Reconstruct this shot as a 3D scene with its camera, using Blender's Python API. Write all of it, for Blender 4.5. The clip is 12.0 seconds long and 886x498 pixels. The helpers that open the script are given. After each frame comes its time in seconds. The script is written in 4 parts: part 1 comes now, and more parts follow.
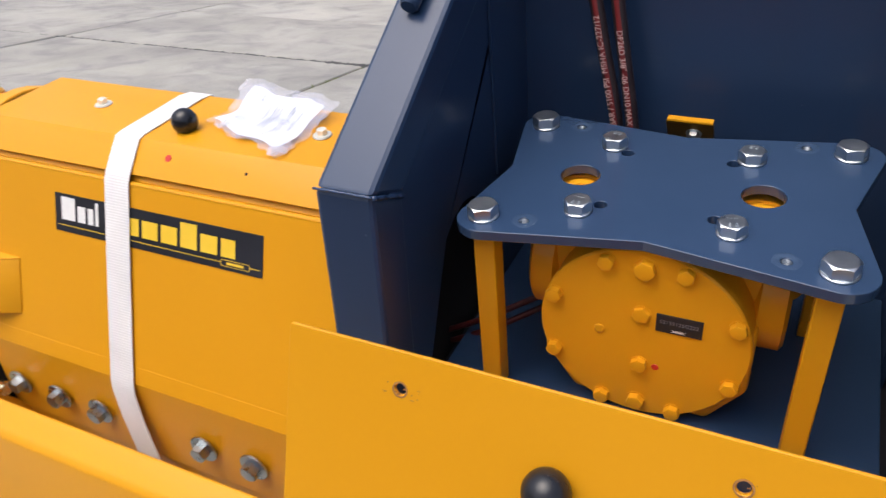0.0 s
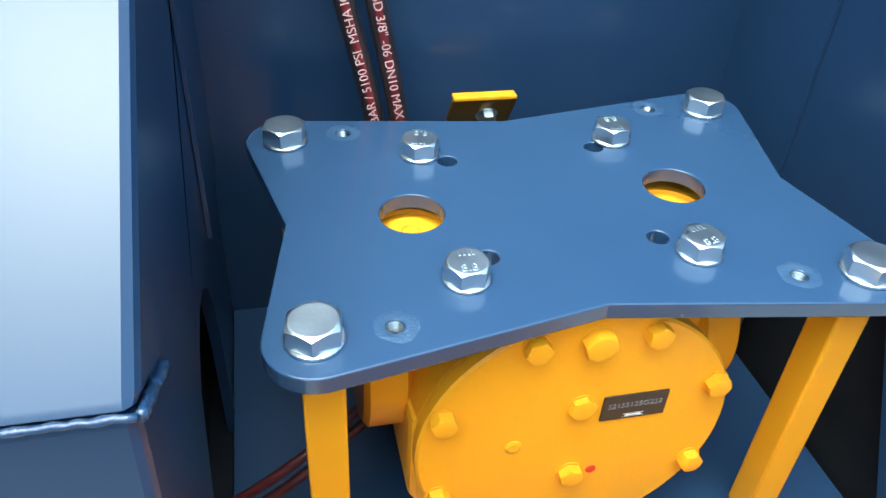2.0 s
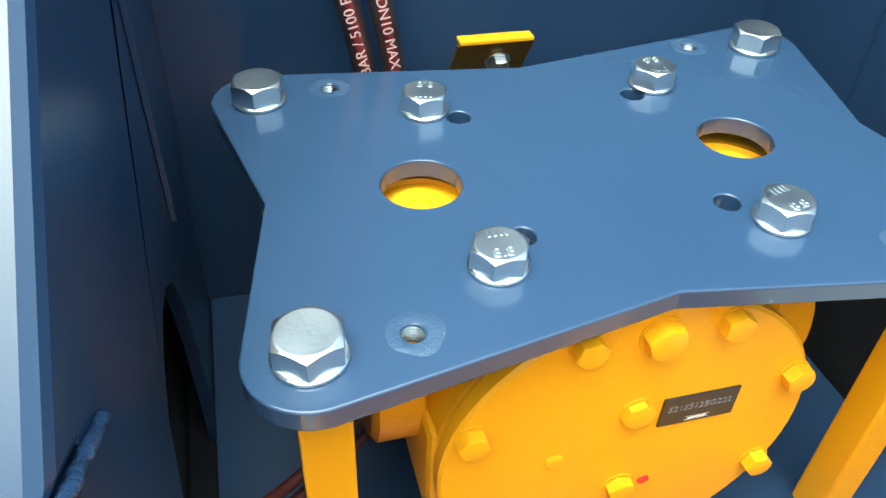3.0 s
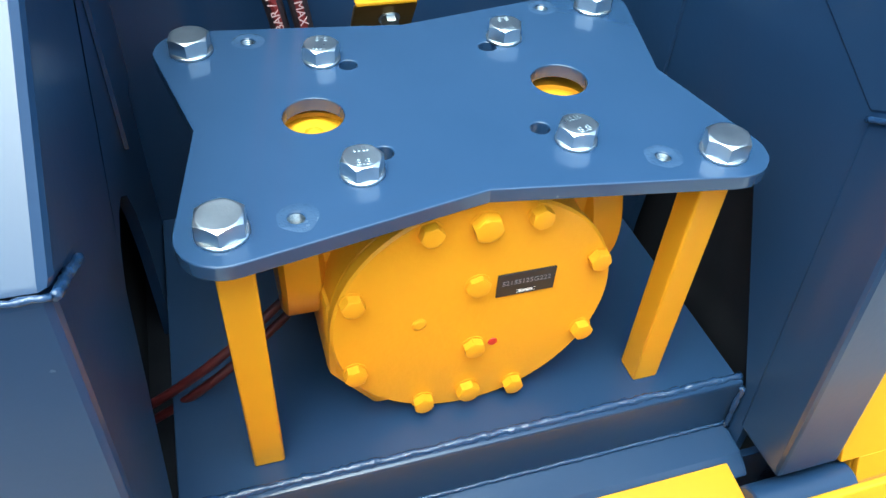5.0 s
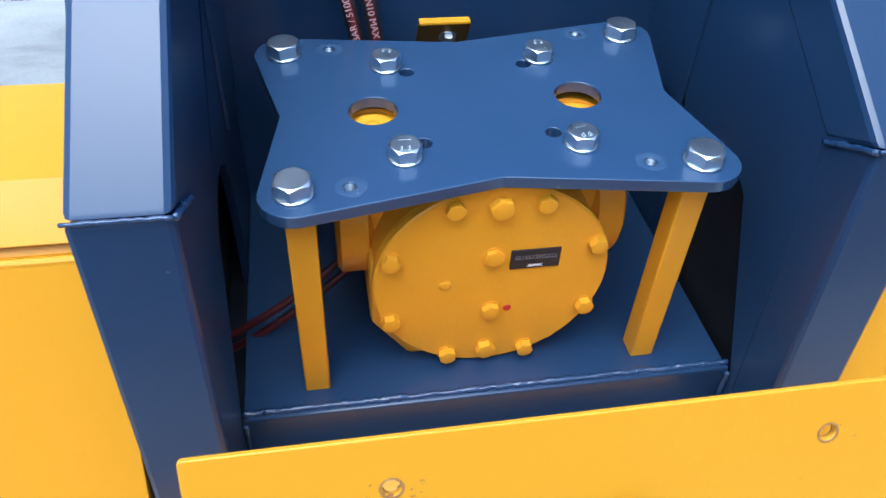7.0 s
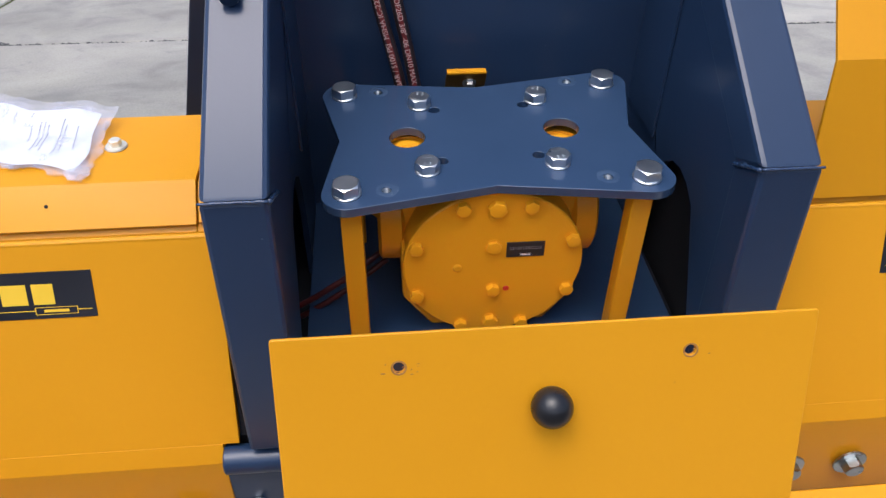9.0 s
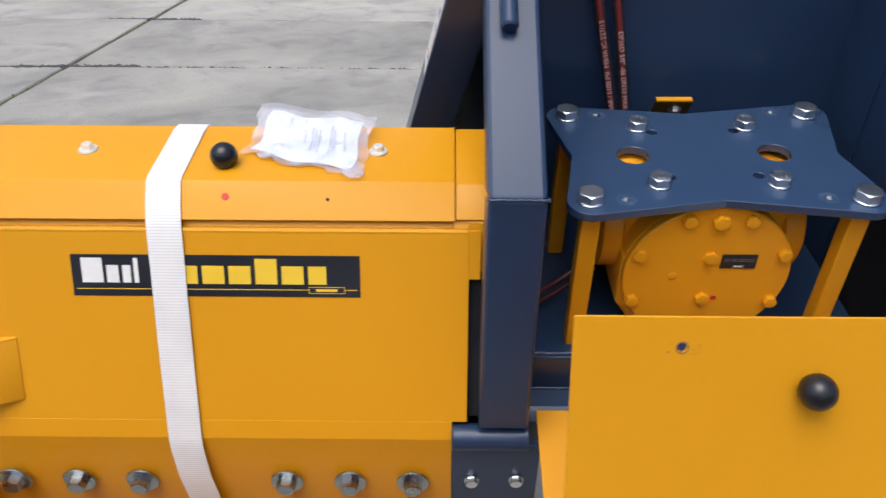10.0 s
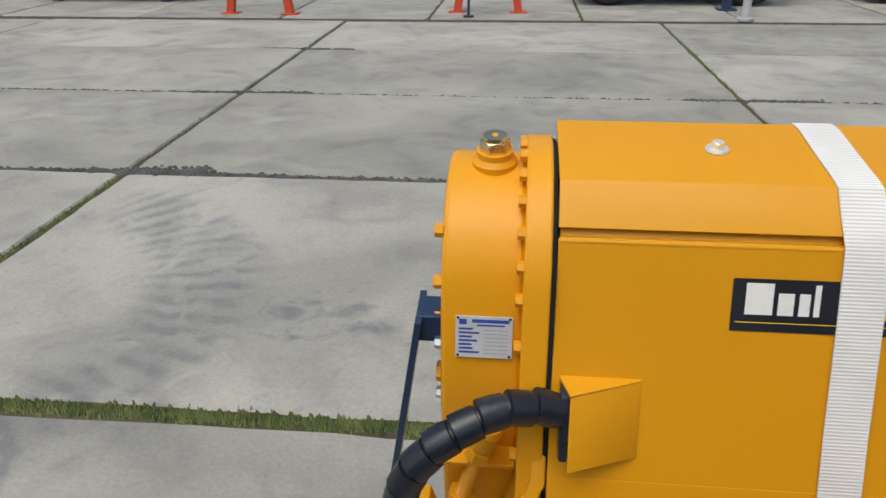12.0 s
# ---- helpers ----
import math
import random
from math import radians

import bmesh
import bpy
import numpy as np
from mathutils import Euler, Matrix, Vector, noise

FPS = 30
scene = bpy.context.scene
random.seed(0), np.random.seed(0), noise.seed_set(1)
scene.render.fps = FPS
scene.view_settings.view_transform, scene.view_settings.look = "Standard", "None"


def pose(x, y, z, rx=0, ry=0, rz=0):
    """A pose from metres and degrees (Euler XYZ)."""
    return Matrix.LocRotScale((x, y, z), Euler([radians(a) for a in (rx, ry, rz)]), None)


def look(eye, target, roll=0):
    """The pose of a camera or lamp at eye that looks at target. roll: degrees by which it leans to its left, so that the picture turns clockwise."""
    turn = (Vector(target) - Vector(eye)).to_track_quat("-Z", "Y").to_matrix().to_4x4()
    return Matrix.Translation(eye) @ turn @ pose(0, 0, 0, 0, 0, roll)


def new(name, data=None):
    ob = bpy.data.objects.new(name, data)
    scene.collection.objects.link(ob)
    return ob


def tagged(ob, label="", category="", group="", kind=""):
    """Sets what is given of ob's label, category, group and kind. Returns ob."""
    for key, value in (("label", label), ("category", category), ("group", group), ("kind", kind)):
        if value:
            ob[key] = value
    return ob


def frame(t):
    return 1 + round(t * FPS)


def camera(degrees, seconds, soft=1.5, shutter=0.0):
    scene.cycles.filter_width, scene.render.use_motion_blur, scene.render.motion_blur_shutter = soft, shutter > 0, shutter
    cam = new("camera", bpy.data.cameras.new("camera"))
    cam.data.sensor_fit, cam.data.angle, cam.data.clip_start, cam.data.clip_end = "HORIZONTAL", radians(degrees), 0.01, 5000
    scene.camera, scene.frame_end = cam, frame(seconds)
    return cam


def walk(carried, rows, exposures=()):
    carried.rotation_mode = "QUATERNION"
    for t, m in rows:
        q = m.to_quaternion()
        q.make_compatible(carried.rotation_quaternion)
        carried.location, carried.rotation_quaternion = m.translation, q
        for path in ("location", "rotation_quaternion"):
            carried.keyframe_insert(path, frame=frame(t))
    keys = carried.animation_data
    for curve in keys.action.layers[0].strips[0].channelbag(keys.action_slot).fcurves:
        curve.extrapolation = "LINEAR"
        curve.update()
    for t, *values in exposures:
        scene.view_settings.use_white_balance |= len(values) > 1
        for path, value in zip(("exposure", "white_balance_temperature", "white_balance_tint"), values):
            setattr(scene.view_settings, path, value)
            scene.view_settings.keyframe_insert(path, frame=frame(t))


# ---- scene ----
cam = camera(60.6, 12.0, soft=1.4, shutter=0.15)
PATH = [
    (0, (0.219, 0.221, 1.282), (-0.575, 1.838, 0.412), -0.8),
    (0.5, (0.106, 0.331, 1.243), (-0.28, 2.087, 0.369), -0.4),
    (1, (0.035, 0.427, 1.207), (0.017, 2.23, 0.341), 0.3),
    (1.5, (-0.04, 0.47, 1.2), (0.193, 2.255, 0.328), 0.6),
    (2, (-0.087, 0.566, 1.191), (0.319, 2.3, 0.281), 0.9),
    (2.5, (-0.091, 0.651, 1.169), (0.325, 2.361, 0.22), -0.3),
    (3, (-0.085, 0.661, 1.154), (0.352, 2.337, 0.154), -0.6),
    (3.5, (-0.065, 0.63, 1.152), (0.397, 2.265, 0.097), -0.3),
    (3.7, (-0.058, 0.615, 1.159), (0.414, 2.235, 0.086), -0.2),
    (5.3, (-0.064, 0.501, 1.209), (0.437, 2.086, 0.096), 0.4),
    (5.5, (-0.05, 0.499, 1.212), (0.45, 2.083, 0.098), 0.6),
    (6, (-0.036, 0.481, 1.218), (0.408, 2.086, 0.11), 0.3),
    (6.5, (-0.031, 0.446, 1.224), (0.31, 2.083, 0.127), 0.1),
    (6.8, (-0.038, 0.411, 1.242), (0.277, 2.052, 0.143), 0.5),
    (7, (-0.052, 0.375, 1.251), (0.248, 2.026, 0.162), 1.0),
    (7.2, (-0.065, 0.338, 1.258), (0.221, 1.997, 0.179), 1.2),
    (8.8, (-0.04, 0.148, 1.336), (0.119, 1.858, 0.31), -0.3),
    (9, (-0.035, 0.137, 1.336), (0.117, 1.858, 0.327), -0.3),
    (9.5, (-0.089, 0.095, 1.337), (0.005, 1.842, 0.369), 0.4),
    (10, (-0.259, 0.034, 1.35), (-0.268, 1.805, 0.421), 0.3),
    (10.5, (-0.459, 0.002, 1.342), (-0.546, 1.79, 0.451), 0.1),
    (11, (-0.659, 0.065, 1.287), (-0.813, 1.861, 0.42), -0.0),
    (11.5, (-0.847, 0.156, 1.259), (-1.039, 1.955, 0.407), -0.4),
    (12, (-0.981, 0.181, 1.24), (-1.169, 1.985, 0.398), -0.4),
]
walk(cam, [(t, look(eye, target, roll)) for t, eye, target, roll in PATH], exposures=[(0, 0.45, 6500, 14), (0.6, 0.72, 6100, 8), (1.1, 1.22, 5100, -4), (1.8, 1.58, 5300, -8), (2.5, 1.82, 5900, -14), (3.5, 1.80, 6200, -12), (5.5, 1.64, 5150, -10), (6.2, 1.58, 5150, -8), (7.0, 1.02, 4900, 4), (9.0, 0.40, 6100, 14), (10.0, 0.30, 6250, 12), (11.0, 0.14, 6450, 8), (12.0, -0.08, 6550, 6)])

# ---- world and light ----
world = bpy.data.worlds.new("world")
scene.world = world
world.use_nodes = True
wn = world.node_tree.nodes
sky = wn.new("ShaderNodeTexSky")
sky.sky_type = "NISHITA"
sky.sun_disc = False
sky.sun_elevation = radians(66)
sky.sun_rotation = radians(208)
sky.air_density, sky.dust_density, sky.ozone_density = 1.0, 6.0, 1.0
wn["Background"].inputs["Strength"].default_value = 0.15
world.node_tree.links.new(sky.outputs[0], wn["Background"].inputs[0])
sun_data = bpy.data.lights.new("sun", "SUN")
sun_data.energy, sun_data.angle, sun_data.color = 1.0, radians(60), (0.86, 0.97, 1.0)
sun = new("sun", sun_data)
sun.matrix_world = look((-2.5, -3.6, 11.5), (0, 1, 0))


# ---- materials ----
def nodes_of(name):
    m = bpy.data.materials.new(name)
    m.use_nodes = True
    return m, m.node_tree.nodes, m.node_tree.links, m.node_tree.nodes["Principled BSDF"]


def ramp(n, stops):
    r = n.new("ShaderNodeValToRGB")
    e = r.color_ramp.elements
    while len(e) < len(stops):
        e.new(0.5)
    for el, (p, c) in zip(e, stops):
        el.position, el.color = p, (*c, 1)
    return r


def surface(name, col, col2, rough=0.4, metal=0.0, coarse=3.0, fine=120.0, bump=0.1, rough_var=0.15, coat=0.0, spec=0.5, dirt=None, dirt_at=0.68):
    """Two scales of variation in colour and gloss, with fine relief; dirt: colour of sparse specks."""
    m, n, l, b = nodes_of(name)
    tc = n.new("ShaderNodeTexCoord")
    big = n.new("ShaderNodeTexNoise")
    big.inputs["Scale"].default_value, big.inputs["Detail"].default_value = coarse, 6
    small = n.new("ShaderNodeTexNoise")
    small.inputs["Scale"].default_value, small.inputs["Detail"].default_value = fine, 3
    for t in (big, small):
        l.new(tc.outputs["Object"], t.inputs["Vector"])
    r = ramp(n, [(0.3, col), (0.72, col2)])
    l.new(big.outputs[0], r.inputs[0])
    out = r.outputs[0]
    if dirt:
        mid = n.new("ShaderNodeTexNoise")
        mid.inputs["Scale"].default_value, mid.inputs["Detail"].default_value = fine * 0.5, 6
        l.new(tc.outputs["Object"], mid.inputs["Vector"])
        dr = ramp(n, [(dirt_at, (0, 0, 0)), (dirt_at + 0.05, (1, 1, 1))])
        l.new(mid.outputs[0], dr.inputs[0])
        mix = n.new("ShaderNodeMix")
        mix.data_type = "RGBA"
        l.new(dr.outputs[0], mix.inputs[0])
        l.new(out, mix.inputs[6])
        mix.inputs[7].default_value = (*dirt, 1)
        out = mix.outputs[2]
    l.new(out, b.inputs["Base Color"])
    mr = n.new("ShaderNodeMapRange")
    mr.inputs[3].default_value, mr.inputs[4].default_value = max(0.03, rough - rough_var), min(1, rough + rough_var)
    l.new(big.outputs[0], mr.inputs[0])
    l.new(mr.outputs[0], b.inputs["Roughness"])
    bp = n.new("ShaderNodeBump")
    bp.inputs["Strength"].default_value, bp.inputs["Distance"].default_value = bump, 0.002
    l.new(small.outputs[0], bp.inputs["Height"])
    l.new(bp.outputs[0], b.inputs["Normal"])
    b.inputs["Metallic"].default_value = metal
    b.inputs["Coat Weight"].default_value = coat
    b.inputs["Coat Roughness"].default_value = 0.07
    b.inputs["Specular IOR Level"].default_value = spec
    return m


YELLOW = surface("yellow_paint", (0.66, 0.292, 0.006), (0.70, 0.316, 0.009), 0.40, coarse=2.5, fine=90, bump=0.05, rough_var=0.08, coat=0.03, spec=0.28, dirt=(0.55, 0.25, 0.03), dirt_at=0.74)
YELLOW_CAST = surface("yellow_painted_casting", (0.74, 0.322, 0.007), (0.79, 0.350, 0.010), 0.42, coarse=6, fine=260, bump=0.13, rough_var=0.1, coat=0.05, spec=0.35)
BLUE = surface("dark_blue_paint", (0.016, 0.036, 0.082), (0.019, 0.042, 0.095), 0.32, coarse=5, fine=140, bump=0.04, rough_var=0.05, coat=0.15, spec=0.42, dirt=(0.10, 0.13, 0.18), dirt_at=0.76)
# brown metal, darker than the yellow lip above it
BRACKET = surface("bronze_brown_steel", (0.24, 0.135, 0.035), (0.31, 0.185, 0.055), 0.38, metal=0.85, coarse=20, fine=300, bump=0.1)
BLUE_PLATE = surface("blue_plate_paint", (0.025, 0.053, 0.112), (0.030, 0.060, 0.124), 0.20, coarse=7, fine=200, bump=0.03, rough_var=0.06, coat=0.5, dirt=(0.10, 0.14, 0.20), dirt_at=0.77)
TOUCH_UP = surface("blue_touch_up_paint", (0.030, 0.060, 0.120), (0.050, 0.085, 0.150), 0.22, coarse=60, fine=400, bump=0.3, coat=0.4)
WELD = surface("blue_painted_weld", (0.016, 0.038, 0.095), (0.024, 0.052, 0.115), 0.22, coarse=40, fine=300, bump=0.6, coat=0.4)
ZINC = surface("zinc_plated_steel", (0.62, 0.66, 0.68), (0.74, 0.77, 0.78), 0.32, metal=1.0, coarse=60, fine=500, bump=0.05, rough_var=0.12)
# zinc with the dark ground reflection of the lower hood bolts in its colour
SHADED_ZINC = surface("shaded_zinc_steel", (0.30, 0.33, 0.34), (0.42, 0.45, 0.46), 0.30, metal=1.0, coarse=50, fine=400, bump=0.1)
ZINC_PIN = surface("yellow_zinc_steel", (0.72, 0.60, 0.34), (0.80, 0.72, 0.50), 0.25, metal=1.0, coarse=30, fine=300, bump=0.1)
BLACK = surface("black_plastic", (0.008, 0.009, 0.012), (0.012, 0.013, 0.016), 0.28, coarse=20, fine=300, bump=0.08, rough_var=0.08)
RUBBER = surface("black_spiral_sleeve", (0.010, 0.013, 0.020), (0.014, 0.018, 0.027), 0.30, coarse=30, fine=250, bump=0.15)
# near-black for small dark bits, and for shade coloured into hollows and gaps
DARK = surface("dark_steel_and_shade", (0.010, 0.011, 0.014), (0.02, 0.02, 0.024), 0.85, coarse=15, fine=100, spec=0.15)
RED_HOSE = surface("red_hose_cover", (0.16, 0.012, 0.012), (0.21, 0.020, 0.018), 0.5, coarse=60, fine=600, bump=0.3)
HOSE_DARK = surface("dark_hose_cover", (0.02, 0.012, 0.014), (0.03, 0.018, 0.02), 0.5, coarse=60, fine=600, bump=0.3)
WHITE_INK = surface("white_print", (0.75, 0.75, 0.72), (0.82, 0.81, 0.78), 0.5, coarse=90, fine=500, bump=0.02)
YELLOW_INK = surface("yellow_print", (0.80, 0.52, 0.03), (0.84, 0.56, 0.04), 0.45, coarse=30, fine=300, bump=0.02)
HOSE_INK = surface("faded_pink_print", (0.50, 0.30, 0.28), (0.60, 0.40, 0.37), 0.6, coarse=90, fine=500, bump=0.02)
DECAL = surface("black_decal_film", (0.012, 0.014, 0.020), (0.018, 0.020, 0.028), 0.35, coarse=12, fine=300, bump=0.03)
GREY_INK = surface("grey_print", (0.12, 0.12, 0.14), (0.20, 0.20, 0.22), 0.6, coarse=90, fine=500, bump=0.02)
BLUE_INK = surface("blue_print", (0.03, 0.06, 0.30), (0.04, 0.08, 0.36), 0.5, coarse=40, fine=300, bump=0.02)
ALU = surface("aluminium_name_plate", (0.60, 0.62, 0.65), (0.70, 0.71, 0.73), 0.38, metal=0.3, coarse=40, fine=400, bump=0.05)
RED_MARK = surface("red_paint_mark", (0.55, 0.02, 0.012), (0.62, 0.03, 0.02), 0.5, coarse=60, fine=300)
RUST = surface("bare_hole_edge", (0.25, 0.10, 0.03), (0.42, 0.20, 0.05), 0.7, coarse=200, fine=600, bump=0.4)
PAPER = surface("white_paper", (0.66, 0.71, 0.76), (0.73, 0.77, 0.82), 0.7, coarse=15, fine=200, bump=0.1)
STICKER = surface("white_warning_film", (0.70, 0.66, 0.62), (0.80, 0.77, 0.73), 0.4, coarse=30, fine=300, bump=0.03)
RED_STEEL = surface("red_painted_steel", (0.52, 0.06, 0.02), (0.62, 0.09, 0.03), 0.5, coarse=5, fine=60, bump=0.1)
GREY_STEEL = surface("grey_painted_steel", (0.42, 0.44, 0.46), (0.52, 0.53, 0.54), 0.5, coarse=5, fine=60, bump=0.1)
NAVY_STEEL = surface("navy_painted_steel", (0.02, 0.035, 0.08), (0.03, 0.05, 0.11), 0.5, coarse=4, fine=60, bump=0.1)
TYRE = surface("black_tyre_rubber", (0.010, 0.010, 0.011), (0.02, 0.02, 0.02), 0.75, coarse=8, fine=80, bump=0.3)
LOW_HOSE = surface("dark_red_hose_cover", (0.060, 0.008, 0.008), (0.085, 0.012, 0.012), 0.45, coarse=60, fine=600, bump=0.3)
# zinc paled to cream, the bright sky on the lid screws put into colour
SKYLIT_ZINC = surface("skylit_zinc_steel", (0.82, 0.79, 0.68), (0.90, 0.87, 0.78), 0.35, metal=0.55, coarse=40, fine=400, bump=0.1)
PALE_INK = surface("pale_grey_print", (0.16, 0.17, 0.22), (0.28, 0.29, 0.35), 0.6, coarse=90, fine=500, bump=0.02)
RENDERED = surface("dark_wall_render", (0.060, 0.047, 0.030), (0.090, 0.072, 0.048), 0.9, coarse=1.2, fine=60, bump=0.4)
LIME = surface("lime_painted_steel", (0.45, 0.55, 0.03), (0.52, 0.62, 0.05), 0.5, coarse=5, fine=60, bump=0.1)


def webbing():
    m, n, l, b = nodes_of("white_strap_webbing")
    tc = n.new("ShaderNodeTexCoord")
    w = n.new("ShaderNodeTexWave")
    w.bands_direction = "Y"
    w.inputs["Scale"].default_value, w.inputs["Distortion"].default_value = 78, 0.15
    l.new(tc.outputs["UV"], w.inputs["Vector"])
    nz = n.new("ShaderNodeTexNoise")
    nz.inputs["Scale"].default_value = 14
    l.new(tc.outputs["Object"], nz.inputs["Vector"])
    r = ramp(n, [(0.3, (0.74, 0.73, 0.71)), (0.7, (0.84, 0.83, 0.81))])
    l.new(nz.outputs[0], r.inputs[0])
    mix = n.new("ShaderNodeMix")
    mix.data_type, mix.blend_type = "RGBA", "MULTIPLY"
    mix.inputs[0].default_value = 0.17
    l.new(r.outputs[0], mix.inputs[6])
    l.new(w.outputs[0], mix.inputs[7])
    l.new(mix.outputs[2], b.inputs["Base Color"])
    bp = n.new("ShaderNodeBump")
    bp.inputs["Strength"].default_value, bp.inputs["Distance"].default_value = 0.32, 0.001
    l.new(w.outputs[0], bp.inputs["Height"])
    l.new(bp.outputs[0], b.inputs["Normal"])
    b.inputs["Roughness"].default_value = 0.65
    return m


def film():
    m, n, l, b = nodes_of("clear_plastic_film")
    t = n.new("ShaderNodeBsdfTransparent")
    mx = n.new("ShaderNodeMixShader")
    nz = n.new("ShaderNodeTexNoise")
    nz.inputs["Scale"].default_value, nz.inputs["Detail"].default_value = 28, 4
    tc = n.new("ShaderNodeTexCoord")
    l.new(tc.outputs["Object"], nz.inputs["Vector"])
    mr = n.new("ShaderNodeMapRange")
    mr.inputs[1].default_value, mr.inputs[2].default_value = 0.35, 0.75
    mr.inputs[3].default_value, mr.inputs[4].default_value = 0.10, 0.48
    l.new(nz.outputs[0], mr.inputs[0])
    l.new(mr.outputs[0], mx.inputs[0])
    l.new(t.outputs[0], mx.inputs[1])
    l.new(b.outputs[0], mx.inputs[2])
    l.new(mx.outputs[0], n["Material Output"].inputs[0])
    b.inputs["Base Color"].default_value = (0.70, 0.71, 0.82, 1)
    b.inputs["Roughness"].default_value = 0.22
    bp = n.new("ShaderNodeBump")
    bp.inputs["Strength"].default_value, bp.inputs["Distance"].default_value = 0.7, 0.004
    l.new(nz.outputs[0], bp.inputs["Height"])
    l.new(bp.outputs[0], b.inputs["Normal"])
    return m


def scuffs(n, l, geo, colour):
    """Rubber left by turning tyres: a curved band of tread bars and a smaller smeared ring, plus broken dark patches everywhere."""
    def calc(op, a, b=None, c=None):
        m = n.new("ShaderNodeMath")
        m.operation = op
        for i, v in enumerate((a, b, c)):
            if v is None:
                continue
            if isinstance(v, (int, float)):
                m.inputs[i].default_value = v
            else:
                l.new(v, m.inputs[i])
        return m.outputs[0]

    def fade(v, lo, hi):
        r = n.new("ShaderNodeMapRange")
        r.interpolation_type = "SMOOTHSTEP"
        r.inputs[1].default_value, r.inputs[2].default_value = lo, hi
        l.new(v, r.inputs[0])
        return r.outputs[0]

    def cloud(scale, detail, twist):
        t = n.new("ShaderNodeTexNoise")
        t.inputs["Scale"].default_value, t.inputs["Detail"].default_value, t.inputs["Distortion"].default_value = scale, detail, twist
        l.new(geo.outputs["Position"], t.inputs["Vector"])
        return t.outputs[0]
    xyz = n.new("ShaderNodeSeparateXYZ")
    l.new(geo.outputs["Position"], xyz.inputs[0])
    rough = cloud(5.0, 6, 0.8)

    def band(cx, cy, radius, half, stretch):
        dx, dy = calc("SUBTRACT", xyz.outputs[0], cx), calc("MULTIPLY", calc("SUBTRACT", xyz.outputs[1], cy), stretch)
        r = calc("SQRT", calc("ADD", calc("MULTIPLY", dx, dx), calc("MULTIPLY", dy, dy)))
        off = calc("ADD", calc("ABSOLUTE", calc("SUBTRACT", r, radius)), calc("MULTIPLY", calc("SUBTRACT", rough, 0.5), half * 1.6))
        return calc("SUBTRACT", 1.0, fade(off, half * 0.45, half)), calc("ARCTAN2", dy, dx), r
    track, turn, r = band(-3.1, 2.2, 1.07, 0.30, 1.0)
    sway = calc("ADD", calc("MULTIPLY", cloud(2.2, 4, 0.5), 9.0), calc("MULTIPLY", rough, 5.0))
    bar = calc("SINE", calc("MULTIPLY_ADD", turn, 66.0, calc("MULTIPLY_ADD", r, 9.0, sway)))
    tread = calc("MULTIPLY", calc("MULTIPLY", track, fade(xyz.outputs[0], -2.9, -2.6)), calc("MULTIPLY_ADD", fade(bar, -0.8, 0.9), 0.5, 0.35))
    smear, _, _ = band(-1.58, 2.26, 0.15, 0.15, 1.9)
    patch = fade(cloud(1.7, 9, 1.6), 0.56, 0.72)
    grit = fade(cloud(16.0, 8, 0.4), 0.60, 0.72)
    dark = calc("ADD", calc("MULTIPLY", tread, fade(rough, 0.36, 0.60)), calc("MULTIPLY", smear, fade(cloud(6.0, 5, 1.2), 0.40, 0.62)))
    dark = calc("MINIMUM", 1.0, calc("ADD", dark, calc("ADD", calc("MULTIPLY", patch, 0.34), calc("MULTIPLY", grit, 0.28))))
    mix = n.new("ShaderNodeMix")
    mix.data_type = "RGBA"
    l.new(calc("MULTIPLY", dark, 0.74), mix.inputs[0])
    l.new(colour, mix.inputs[6])
    mix.inputs[7].default_value = (0.125, 0.128, 0.150, 1)
    return mix.outputs[2]


